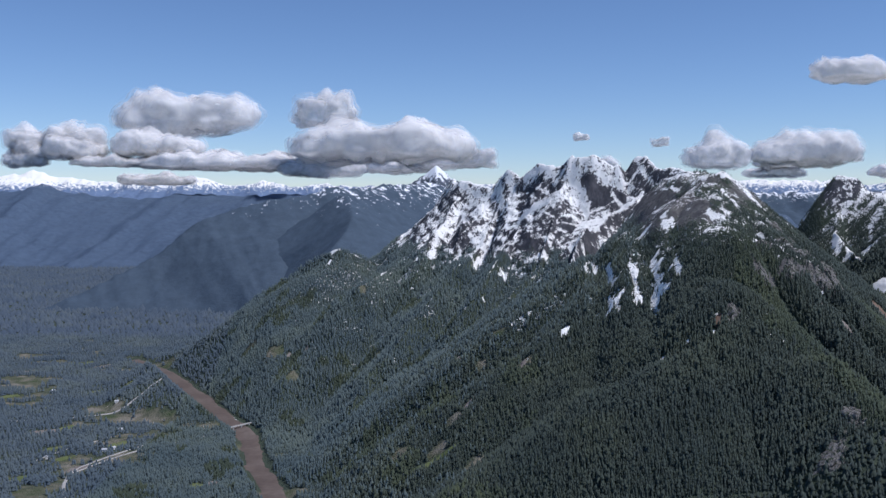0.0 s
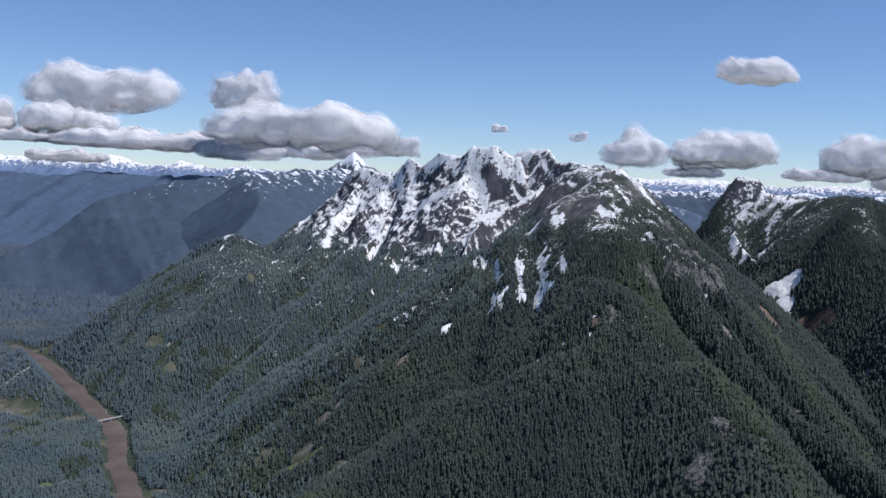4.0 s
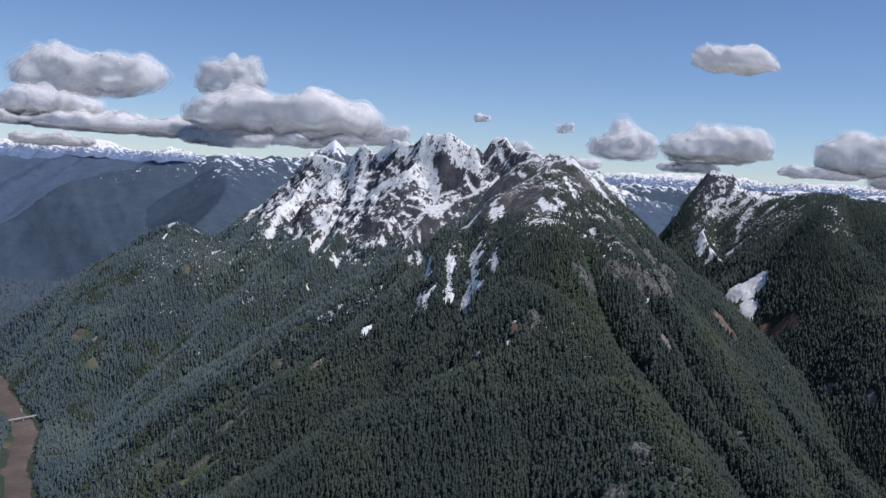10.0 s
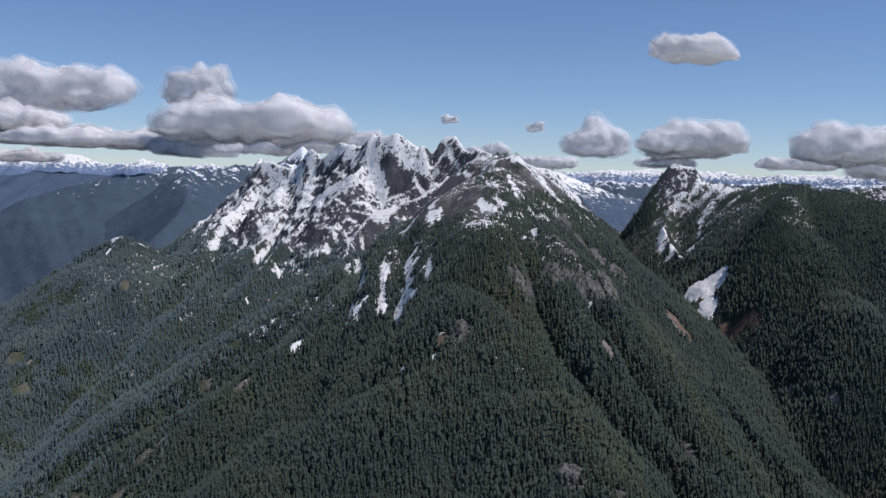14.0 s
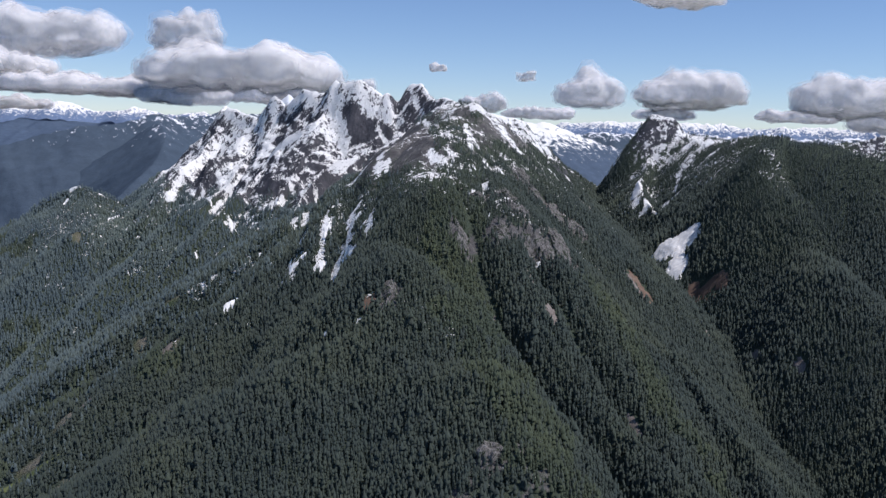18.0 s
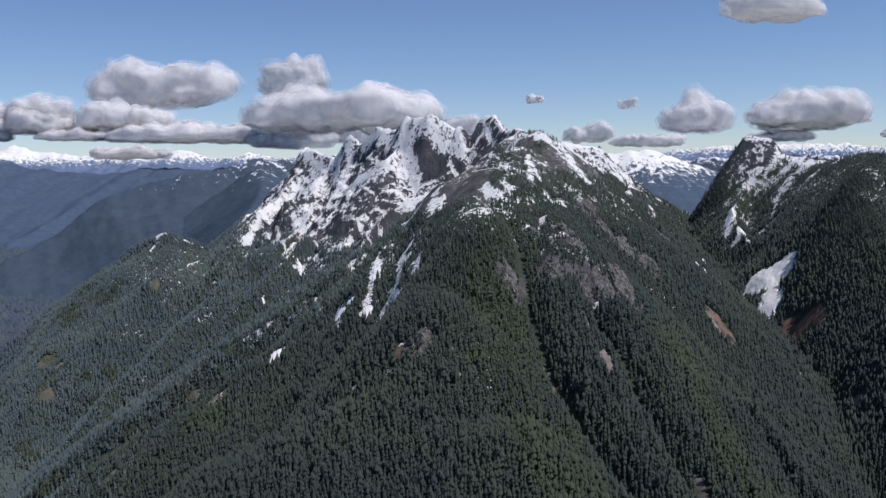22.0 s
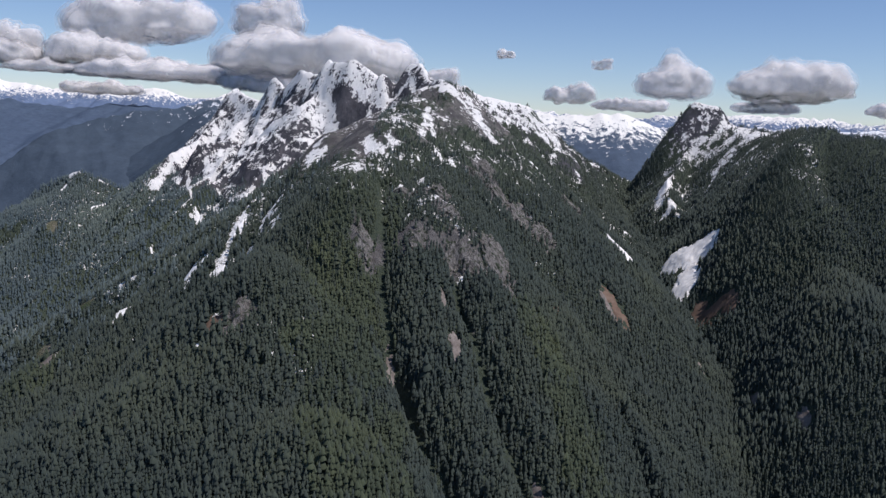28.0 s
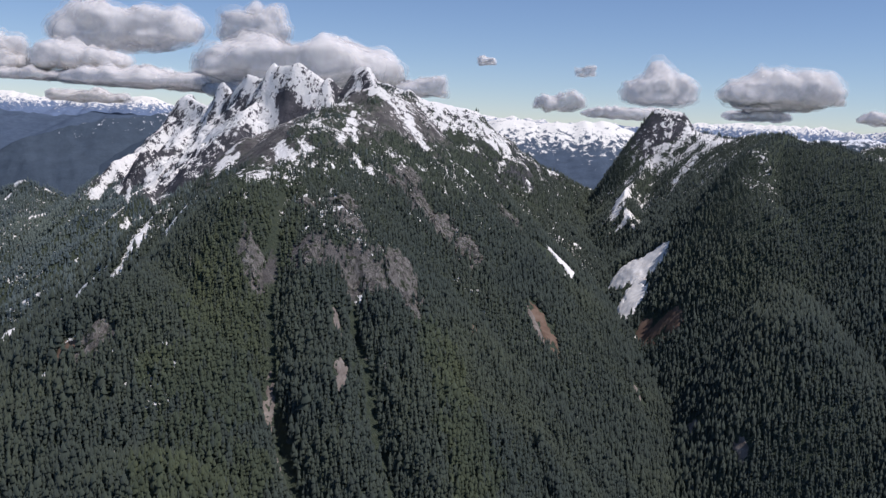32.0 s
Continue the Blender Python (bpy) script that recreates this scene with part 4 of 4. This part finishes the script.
for i, (x, y, long, wide, turn) in enumerate(CLEARINGS):
    mat, words = [(MEADOW, "olive meadow clearing in the valley woods"), (RUBBLE, "brownish bare clearing in the valley woods"), (MEADOW, "dry grass clearing among valley trees")][i % 3]
    patch("clearing", x, y, long, wide, turn, mat, words, "clearing", 0.6, 0.5)

for p in PATCHES:
    build_patch(*p)

# ---- rock faces that stand out of the forest ----
def crag(x, y, long, wide, rise, angle, seed):
    """A broken rock face: a rough lump cut into ledges and slabs, set into the slope."""
    bm = bmesh.new()
    bmesh.ops.create_icosphere(bm, subdivisions=4, radius=1)
    a = radians(angle)
    g = float(height_at(x, y)[0])
    for v in bm.verts:
        n = v.co.normalized()
        d = 1 + 0.35 * noise.noise(n * 1.6 + Vector((seed, 0, 0))) + 0.22 * noise.noise(n * 4.1 + Vector((0, seed, 0))) + 0.10 * noise.noise(n * 9 + Vector((0, 0, seed)))
        d += 0.10 * round(2.5 * noise.noise(n * 3 + Vector((seed, seed, 0))))
        u, w, h = n.x * d * long, n.y * d * wide, n.z * d * rise
        v.co = Vector((u * math.cos(a) - w * math.sin(a), u * math.sin(a) + w * math.cos(a), h))
    top = np.array([v.co[:] for v in bm.verts])
    hz = height_at(top[:, 0] + x, top[:, 1] + y) - g
    for v, z in zip(bm.verts, hz):
        v.co.z = v.co.z + z - 0.25 * rise
    me = bpy.data.meshes.new("crag")
    bm.to_mesh(me)
    bm.free()
    me.materials.append(ROCK)
    ob = new("crag", me)
    ob.location = (x, y, g)
    CLEARED.append((x, y, long * 0.8, wide * 0.8, a))
    return tagged(ob, "grey broken rock face among conifers", "rock", "crags on the spur")


for i, (x, y, l, w, r) in enumerate([(241, 646, 6.9, 5.0, 4.1), (259, 709, 5.4, 4.1, 3.2), (270, 705, 6.6, 4.9, 3.9), (281, 699, 7.8, 5.7, 4.7), (292, 696, 7.8, 5.7, 4.7), (267, 621, 9.7, 7.2, 5.7),
                                     (258, 611, 6.3, 4.6, 3.8), (234, 612, 5.4, 4.1, 3.2), (251, 614, 5.4, 4.1, 3.0), (273, 611, 5.4, 4.1, 3.0), (227, 645, 5.4, 4.1, 3.0), (213, 606, 5.4, 4.1, 3.0),
                                     (315, 768, 6.1, 4.5, 3.6), (264, 722, 5.5, 4.1, 3.3), (246, 630, 5.4, 4.1, 3.0), (210, 464, 8.1, 5.4, 3.8), (192, 444, 8.1, 5.4, 3.8), (176, 552, 6.8, 4.1, 3.0)]):
    crag(x, y, l, w, r, 20 + 70 * (i % 2), i * 3.7 + 1)

# ---- valley: river, bridge, road, gravel bars, houses ----
def ribbon(name, line, half, mat, label, category, lift=0.3, kind="", wobble=0.2, step_=5.0, level=None):
    """A strip along a line of (x, y), draped on the land, with uneven edges."""
    pts = np.array(line, float)
    run = np.concatenate([[0], np.cumsum(np.hypot(*np.diff(pts, axis=0).T))])
    s = np.arange(0, run[-1], step_)
    cx, cy = np.interp(s, run, pts[:, 0]), np.interp(s, run, pts[:, 1])
    for _ in range(6):
        cx[1:-1] = (cx[:-2] + 2 * cx[1:-1] + cx[2:]) / 4
        cy[1:-1] = (cy[:-2] + 2 * cy[1:-1] + cy[2:]) / 4
    tx, ty = np.gradient(cx), np.gradient(cy)
    n = np.hypot(tx, ty)
    hw = np.interp(s, np.linspace(0, run[-1], len(half)), half)
    cols = 7
    co = []
    for k in range(cols):
        w = -1 + 2 * k / (cols - 1)
        off = w * hw * (1 + wobble * fbm(s / 18, np.full(s.shape, 3.0 * np.sign(w)), 31, 5))
        px, py = cx - ty / n * off, cy + tx / n * off
        pz = (height_at(px, py) if level is None else np.full(s.shape, level)) + lift - (0.8 if k in (0, cols - 1) else 0)
        co.append(np.stack([px, py, pz], 1))
    co = np.array(co).transpose(1, 0, 2).reshape(-1, 3)
    ob = new(name, mesh_from(name, co, grid_faces(cols, len(s)), mat))
    return tagged(ob, label, category, kind=kind)


ribbon("river", RIVER, [10, 10, 10, 9.5, 9, 8.5, 9, 10, 11, 10, 9, 6], SILT, "brown silt-laden river winding along the valley floor", "river", 0.5, "structure", 0.5, 3.0)
ribbon("road", [(-205, 850), (-214, 836), (-232, 813), (-262, 784), (-280, 755), (-289, 736), (-300, 712)], [1.3, 1.3], GRAVEL, "pale gravel road through the valley woods", "road", 0.4, "structure", 0.1)
ribbon("road", [(-292, 976), (-318, 926), (-345, 907), (-370, 896), (-430, 880)], [1.6, 1.6], GRAVEL, "pale gravel track through the valley woods", "road", 0.4, "structure", 0.2)
ribbon("gravel_bar", [(-640, 1360), (-585, 1335), (-540, 1300), (-500, 1290)], [1.5, 4, 6, 2], GRAVEL, "pale gravel bar at a river bend", "riverbank", 0.5, "", 0.4)
ribbon("gravel_bar", [(-276, 655), (-292, 690), (-300, 725), (-285, 760), (-262, 800)], [0.8, 2.0, 1.2, 1.6, 0.6], GRAVEL, "pale gravel along a side stream", "riverbank", 0.5, "", 0.6)
ribbon("gravel_bar", [(-345, 745), (-330, 790), (-300, 830)], [0.6, 1.4, 0.6], GRAVEL, "pale gravel along a side stream", "riverbank", 0.5, "", 0.6)


def part(name, bm, mat, parent, label=""):
    me = bpy.data.meshes.new(name)
    bm.to_mesh(me)
    bm.free()
    me.materials.append(mat)
    ob = new(name, me)
    ob.parent = parent
    if label:
        ob["label"] = label
    return ob


def box(bm, x0, x1, y0, y1, z0, z1, bevel=0.0):
    got = bmesh.ops.create_cube(bm, size=1, matrix=Matrix.LocRotScale(((x0 + x1) / 2, (y0 + y1) / 2, (z0 + z1) / 2), None, (x1 - x0, y1 - y0, z1 - z0)))
    if bevel:
        edges = list({e for v in got["verts"] for e in v.link_edges})
        bmesh.ops.bevel(bm, geom=edges, offset=bevel, segments=1, affect="EDGES")


bridge = new("bridge")
bridge.matrix_world = pose(-193, 862, float(height_at(-193, 862)[0]) + 2.6, 0, 0, 48)
tagged(bridge, "pale concrete road bridge crossing the brown river", "bridge")
bm = bmesh.new()
box(bm, -15, 15, -0.9, 0.9, -0.25, 0.25, 0.05)
part("deck", bm, BRIDGE, bridge)
for s in (-1, 1):
    bm = bmesh.new()
    box(bm, -15, 15, s * 0.85 - 0.06, s * 0.85 + 0.06, 0.25, 0.6)
    part("parapet", bm, BRIDGE, bridge)
for px in (-9, 0, 9):
    bm = bmesh.new()
    box(bm, px - 0.4, px + 0.4, -0.7, 0.7, -4.5, -0.25, 0.1)
    part("pier", bm, BRIDGE, bridge)


def house(x, y, turn, long, wide):
    ob = new("house")
    ob.matrix_world = pose(x, y, float(height_at(x, y)[0]) - 0.3, 0, 0, turn)
    tagged(ob, "small pale valley building with a pitched metal roof", "house", "valley buildings")
    bm = bmesh.new()
    box(bm, -long / 2, long / 2, -wide / 2, wide / 2, 0, 2.0)
    part("wall", bm, WALLS, ob)
    bm = bmesh.new()
    for s in (-1, 1):
        vs = [bm.verts.new(c) for c in ((-long / 2 - 0.2, s * (wide / 2 + 0.25), 1.9), (long / 2 + 0.2, s * (wide / 2 + 0.25), 1.9), (long / 2 + 0.2, 0, 3.1), (-long / 2 - 0.2, 0, 3.1))]
        bm.faces.new(vs if s < 0 else vs[::-1])
    for e in (-1, 1):
        vs = [bm.verts.new(c) for c in ((e * long / 2, -wide / 2, 2.0), (e * long / 2, wide / 2, 2.0), (e * long / 2, 0, 3.0))]
        bm.faces.new(vs)
    part("roof", bm, ROOFS, ob)
    CLEARED.append((x, y, long, wide * 1.6, radians(turn)))


for x, y, tu, l, w in [(-304, 848, 20, 5, 3), (-293, 779, 10, 4, 2.5), (-287, 784, 80, 4, 2.5), (-335, 760, 120, 3.5, 2.5), (-439, 1017, 75, 5, 3), (-339, 938, 30, 4, 2.5)]:
    house(x, y, tu, l, w)
for line in ([(-205, 850), (-262, 784)], [(-262, 784), (-300, 712)], [(-292, 976), (-318, 926)], [(-318, 926), (-370, 896)]):
    (x0, y0), (x1, y1) = line
    CLEARED.append(((x0 + x1) / 2, (y0 + y1) / 2, math.hypot(x1 - x0, y1 - y0) / 2, 3.0, math.atan2(y1 - y0, x1 - x0)))

# ---- the woods ----
def woods(x, y, seed, tiers, sides, label, wide):
    """A stretch of forest: dark conifers, passing into haze-tinted copies farther off, with groves of lighter trees."""
    xs, ys, zs, ts = stand(x, y, seed)
    pick = np.random.default_rng(seed + 50).uniform(0, 1, xs.size)
    rim = 12 * fbm(xs / 14, ys / 14, 401, 3)
    lit = near_line(xs, ys, [(205, 668), (212, 630), (208, 590), (214, 540), (228, 490), (240, 420), (250, 340)])[0] + rim < 14
    lit |= near_line(xs, ys, [(282, 600), (296, 555), (318, 500), (330, 430)])[0] + rim < 8
    lit |= (fbm(xs / 26, ys / 26, 405, 4) > 0.30) & (zs < 185) & (xs < 90)
    lit &= pick < 0.85
    # share of trees with haze in their colour, rising with distance
    hazed = (pick[::-1] < np.clip((ys - 640) / 240, 0, 1) * np.clip((260 - xs) / 70, 0, 1) + np.clip((40 - xs) / 260, 0, 1)) & ~lit
    plain = ~lit & ~hazed
    for m, mat, words, w in ((plain, NEEDLES, label, wide), (hazed, HAZY_NEEDLES, "conifer forest on the farther slopes, tinted blue for haze", wide), (lit, YOUNG, "groves of lighter green young trees", wide * 1.15)):
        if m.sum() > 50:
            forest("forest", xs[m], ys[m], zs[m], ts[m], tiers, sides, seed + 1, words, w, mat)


x, y = scatter(60, 500, 450, 620, 1.42, 1)
woods(x, y, 2, 3, 6, "dense green conifer forest on the near spurs", 0.165)
x, y = scatter(60, 500, 620, 720, 1.5, 21)
woods(x, y, 22, 2, 6, "dense green conifer forest on the upper spurs", 0.17)
x, y = scatter(60, 500, 330, 450, 2.4, 23)
woods(x, y, 24, 2, 5, "conifer forest at the foot of the spurs", 0.22)
x, y = scatter(-260, 500, 720, 1200, 1.95, 4)
m = y < np.interp(x, CREST_X, CREST_Y, left=1190, right=1060) + 12
woods(x[m], y[m], 5, 2, 5, "dark conifer forest climbing to the rock and snow", 0.19)
x, y = scatter(-260, 60, 430, 720, 1.95, 7)
woods(x, y, 8, 2, 5, "green conifer forest on the lower slopes", 0.19)
x, y = scatter(500, 900, 480, 980, 2.9, 10)
forest("forest", *stand(x, y, 11), 2, 5, 12, "dark conifer forest on the shaded mountain", 0.26)
# valley trees carry a painted haze tint
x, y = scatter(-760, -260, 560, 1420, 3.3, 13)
forest("forest", *stand(x, y, 14), 2, 4, 15, "valley woods with clearings", 0.30, VALLEY_HAZE)

# farthest woods: the bluest haze colouring
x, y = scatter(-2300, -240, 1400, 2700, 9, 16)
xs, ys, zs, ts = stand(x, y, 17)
forest("forest", xs, ys, zs, ts * 1.7, 1, 4, 18, "dark woods filling the far valley", 0.5, DISTANT_HAZE)

# ---- clouds ----
CLOUD, nt, b = material("cloud", 1.0, 0.0)
nt.nodes.remove(b)
dif, tra, mixer = add(nt, "ShaderNodeBsdfDiffuse", Color=(1.0, 0.99, 0.975, 1)), add(nt, "ShaderNodeBsdfTranslucent", Color=(1.0, 0.99, 0.975, 1)), nt.nodes.new("ShaderNodeMixShader")
mixer.inputs[0].default_value = 0.50
nt.links.new(dif.outputs[0], mixer.inputs[1])
nt.links.new(tra.outputs[0], mixer.inputs[2])
nt.links.new(mixer.outputs[0], nt.nodes["Material Output"].inputs[0])


def vnoise3(p, seed):
    """Smooth noise in space, -1 to 1."""
    i = np.floor(p)
    f = p - i
    f = f * f * (3 - 2 * f)
    total = 0.0
    for dx in (0, 1):
        for dy in (0, 1):
            for dz in (0, 1):
                w = np.where(dx, f[:, 0], 1 - f[:, 0]) * np.where(dy, f[:, 1], 1 - f[:, 1]) * np.where(dz, f[:, 2], 1 - f[:, 2])
                total = total + w * hashed(i[:, 0] + dx + 57 * (i[:, 2] + dz), i[:, 1] + dy, seed)
    return 2 * total - 1


def make_veil(name, open_at, most):
    """Thin outer vapour: torn by noise in space, clear between."""
    m, nt, b = material(name, 1.0, 0.0)
    nt.nodes.remove(b)
    f = calc(nt, "ADD", calc(nt, "MULTIPLY", noise_of(nt, 0.014, 3, 0.5), 0.8), calc(nt, "MULTIPLY", noise_of(nt, 0.05, 2, 0.5), 0.2))
    dense = calc(nt, "MULTIPLY", step(nt, f, open_at, 0.20), most)
    dif, clear, mixer = add(nt, "ShaderNodeBsdfDiffuse", Color=(1.0, 0.985, 0.97, 1)), nt.nodes.new("ShaderNodeBsdfTransparent"), nt.nodes.new("ShaderNodeMixShader")
    tra, both = add(nt, "ShaderNodeBsdfTranslucent", Color=(1.0, 0.985, 0.97, 1)), nt.nodes.new("ShaderNodeMixShader")
    both.inputs[0].default_value = 0.48
    nt.links.new(dif.outputs[0], both.inputs[1])
    nt.links.new(tra.outputs[0], both.inputs[2])
    nt.links.new(dense, mixer.inputs[0])
    nt.links.new(clear.outputs[0], mixer.inputs[1])
    nt.links.new(both.outputs[0], mixer.inputs[2])
    nt.links.new(mixer.outputs[0], nt.nodes["Material Output"].inputs[0])
    return m


VEILS = [make_veil("vapour_near", 0.40, 0.60), make_veil("vapour_mid", 0.47, 0.44), make_veil("vapour_far", 0.54, 0.28)]


def cloud(cx, cy, base, wide, high, thick, seed, label):
    """A fair-weather cloud: one billowing body over a flat base, in thin torn layers of vapour."""
    small = wide < 130
    rows_, cols_ = (24, 52) if small else (34, 110)
    th, ph = np.meshgrid(np.linspace(0.001, np.pi - 0.001, rows_), np.linspace(0, 2 * np.pi, cols_, endpoint=False), indexing="ij")
    d = np.stack([np.sin(th) * np.cos(ph), np.sin(th) * np.sin(ph), np.cos(th)], -1).reshape(-1, 3)
    i, j = np.meshgrid(np.arange(rows_ - 1), np.arange(cols_), indexing="ij")
    q = np.stack([i * cols_ + j, (i + 1) * cols_ + j, (i + 1) * cols_ + (j + 1) % cols_, i * cols_ + (j + 1) % cols_], -1).reshape(-1, 4)
    deep = max(0.24 * wide, 0.55 * high)
    # a square-ish plan keeps the ends from tapering to points
    sq = np.sign(d[:, :2]) * np.abs(d[:, :2]) ** 0.85
    u = sq[:, 0]
    tower = np.clip(0.66 + 0.60 * fbm(u * wide / high * 0.55 + seed * 1.7, 0.7 * sq[:, 1] + seed, seed, 2), 0.42, 1.05)
    p0 = np.stack([sq[:, 0] * wide * 0.45, sq[:, 1] * deep, 0.20 * high + np.where(d[:, 2] > 0, np.abs(d[:, 2]) ** 0.5 * 0.72 * high * tower, d[:, 2] * 0.26 * high)], 1)
    out_ = np.stack([d[:, 0] * 0.9, d[:, 1], d[:, 2] * 1.1], 1)
    out_ /= np.linalg.norm(out_, axis=1)[:, None]
    f = p0 / (0.55 * high)
    bill = 0.0
    for o in range(5):
        bill = bill + 0.46 ** o * (2.0 * np.abs(vnoise3(f * 2 ** o + 11 * o + seed, seed + o)) - 0.62)
    body = p0 + out_ * (0.13 * high * bill)[:, None]
    low = 0.16 * high * vnoise3(f * 0.9 + 5, seed + 9) + 0.04 * high * vnoise3(f * 2.7 + 5, seed + 10)
    ob = None
    for k, grow in enumerate((-0.10, -0.03, 0.03, 0.09)):
        extra = 0.06 * high * vnoise3(f * 1.7 + 7 * k, seed + 20 + k)
        p = body + out_ * (grow * high + (extra if k else 0 * extra))[:, None]
        p[:, 2] = np.where(p[:, 2] < low, low + (p[:, 2] - low) * 0.35, p[:, 2])
        part_ = new("vapour" if k else "cloud", mesh_from("cloud", p, q, VEILS[k - 1] if k else (VEILS[0] if thick < 3.5 else CLOUD)))
        if k:
            part_.parent = ob
        else:
            ob = part_
            ob.location = (cx, cy, base)
    return tagged(ob, label, "cloud", "fair-weather clouds")


WHITE, PUFF, WISP = "white cumulus cloud with a flat grey base", "small white cloud puff in blue sky", "thin faint wisp of cloud"
# heaps to the left, the banks low over the far range, and those over the side valley: x, y, base, width, height, density
LEFT = [(-1165, 4200, 579, 700, 195, 5), (-1547, 3700, 434, 419, 115, 5), (-1152, 3700, 446, 413, 120, 5), (-189, 2900, 401, 657, 135, 5), (-436, 3400, 537, 276, 142, 2.2),
        (-802, 3650, 387, 865, 77, 4), (-1587, 3750, 455, 438, 165, 4), (-1660, 3650, 401, 202, 72, 4)]
BANKS = [(-1301, 3650, 401, 382, 49, 3), (653, 3900, 374, 221, 83, 3), (-207, 4000, 382, 394, 83, 3), (17, 3700, 396, 438, 103, 3), (922, 4100, 353, 349, 58, 2.5), (1480, 4100, 364, 301, 69, 3),
         (1516, 4000, 406, 345, 83, 3), (1996, 3900, 365, 408, 65, 3), (-465, 3500, 361, 360, 98, 3), (-1248, 4000, 332, 373, 57, 2)]
RIGHT = [(326, 2169, 421, 42, 20, 1.6), (544, 2308, 413, 51, 35, 1.6), (752, 2519, 364, 205, 96, 4.5), (1315, 3331, 401, 439, 124, 5), (483, 1091, 431, 105, 30, 3), (1783, 3000, 376, 540, 144, 5),
         (2576, 3800, 332, 892, 129, 4), (855, 1150, 502, 197, 13, 1.2), (894, 1300, 497, 59, 21, 1.2)]
for i, (cx, cy, base, wide, high, thick) in enumerate(LEFT + BANKS + RIGHT):
    cloud(cx, cy, base, wide, high, thick, 900 + i, WISP if thick < 2.3 else PUFF if wide < 130 else WHITE)

# ---- single trees at the near end, and dead snags ----
def conifer(kind_seed, tall):
    """One spruce: a tapered trunk and a crown of drooping, uneven tiers of boughs."""
    rng = random.Random(kind_seed)
    ob = new("conifer")
    bm = bmesh.new()
    bmesh.ops.create_cone(bm, cap_ends=True, segments=6, radius1=0.035 * tall, radius2=0.006 * tall, depth=tall * 0.96, matrix=Matrix.Translation((0, 0, tall * 0.44)))
    part("trunk", bm, BARK, ob)
    bm = bmesh.new()
    tiers, sides = 7, 9
    for k in range(tiers):
        f = k / tiers
        z0, z1 = tall * (0.10 + 0.80 * f), tall * min(1.0, 0.10 + 0.80 * (f + 0.27))
        rad = tall * 0.17 * (1 - 0.78 * f ** 1.2)
        tip = bm.verts.new((rng.uniform(-0.01, 0.01) * tall, rng.uniform(-0.01, 0.01) * tall, z1))
        ring = []
        for s in range(sides):
            a = 6.2832 * s / sides + k * 0.7 + rng.uniform(-0.2, 0.2)
            r = rad * (rng.uniform(0.85, 1.25) if s % 2 else rng.uniform(0.45, 0.75))
            ring.append(bm.verts.new((math.cos(a) * r, math.sin(a) * r, z0 - (0.03 * tall if s % 2 else -0.02 * tall) + rng.uniform(-0.02, 0.02) * tall)))
        for s in range(sides):
            bm.faces.new((ring[s], ring[(s + 1) % sides], tip))
    part("crown", bm, NEEDLES, ob)
    return tagged(ob, "single dark green conifer on the steep spur", "tree", "conifers on the near spur")


def snag(seed, tall):
    """A dead tree: a pale, slightly bent bare trunk with stubs of branches."""
    rng = random.Random(seed)
    ob = new("dead_tree")
    bm = bmesh.new()
    bmesh.ops.create_cone(bm, cap_ends=True, segments=6, radius1=0.028 * tall, radius2=0.008 * tall, depth=tall, matrix=Matrix.Translation((0, 0, tall * 0.47)))
    for v in bm.verts:
        v.co.x += 0.05 * tall * (v.co.z / tall) ** 2
    part("trunk", bm, DEADWOOD, ob)
    for _ in range(5):
        bm = bmesh.new()
        a, z = rng.uniform(0, 6.28), tall * rng.uniform(0.35, 0.9)
        bmesh.ops.create_cone(bm, cap_ends=True, segments=4, radius1=0.010 * tall, radius2=0.003 * tall, depth=0.16 * tall,
                              matrix=Matrix.Translation((0.07 * tall * math.cos(a), 0.07 * tall * math.sin(a), z)) @ Euler((0, radians(75), a)).to_matrix().to_4x4())
        part("branch", bm, DEADWOOD, ob)
    return tagged(ob, "bare grey dead tree standing among green conifers", "tree", "dead trees in the forest")


rng = np.random.default_rng(77)
tx, ty, tz, tt = stand(rng.uniform(120, 430, 900), rng.uniform(440, 600, 900), 78)
kinds = [conifer(500 + i, 4.0) for i in range(6)]
for i in range(min(234, len(tx) - 40)):
    scale_ = float(np.clip(tt[i] * 1.12 / 4.0, 0.6, 1.6))
    m = pose(float(tx[i]), float(ty[i]), float(tz[i]) - 0.1, rng.normal(0, 2), rng.normal(0, 2), rng.uniform(0, 360)) @ Matrix.Scale(scale_, 4)
    if i < 6:
        kinds[i].matrix_world = m
    else:
        t = copy_thing(kinds[i % 6], m)
        t.matrix_basis = m
sx, sy, sz, st = stand(rng.uniform(60, 430, 500), rng.uniform(430, 720, 500), 79)
deads = [snag(600 + i, 3.6) for i in range(3)]
for i in range(60):
    m = pose(float(sx[i]), float(sy[i]), float(sz[i]) - 0.1, rng.normal(0, 4), rng.normal(0, 4), rng.uniform(0, 360)) @ Matrix.Scale(float(rng.uniform(0.8, 1.35)), 4)
    if i < 3:
        deads[i].matrix_world = m
    else:
        copy_thing(deads[i % 3], m).matrix_basis = m
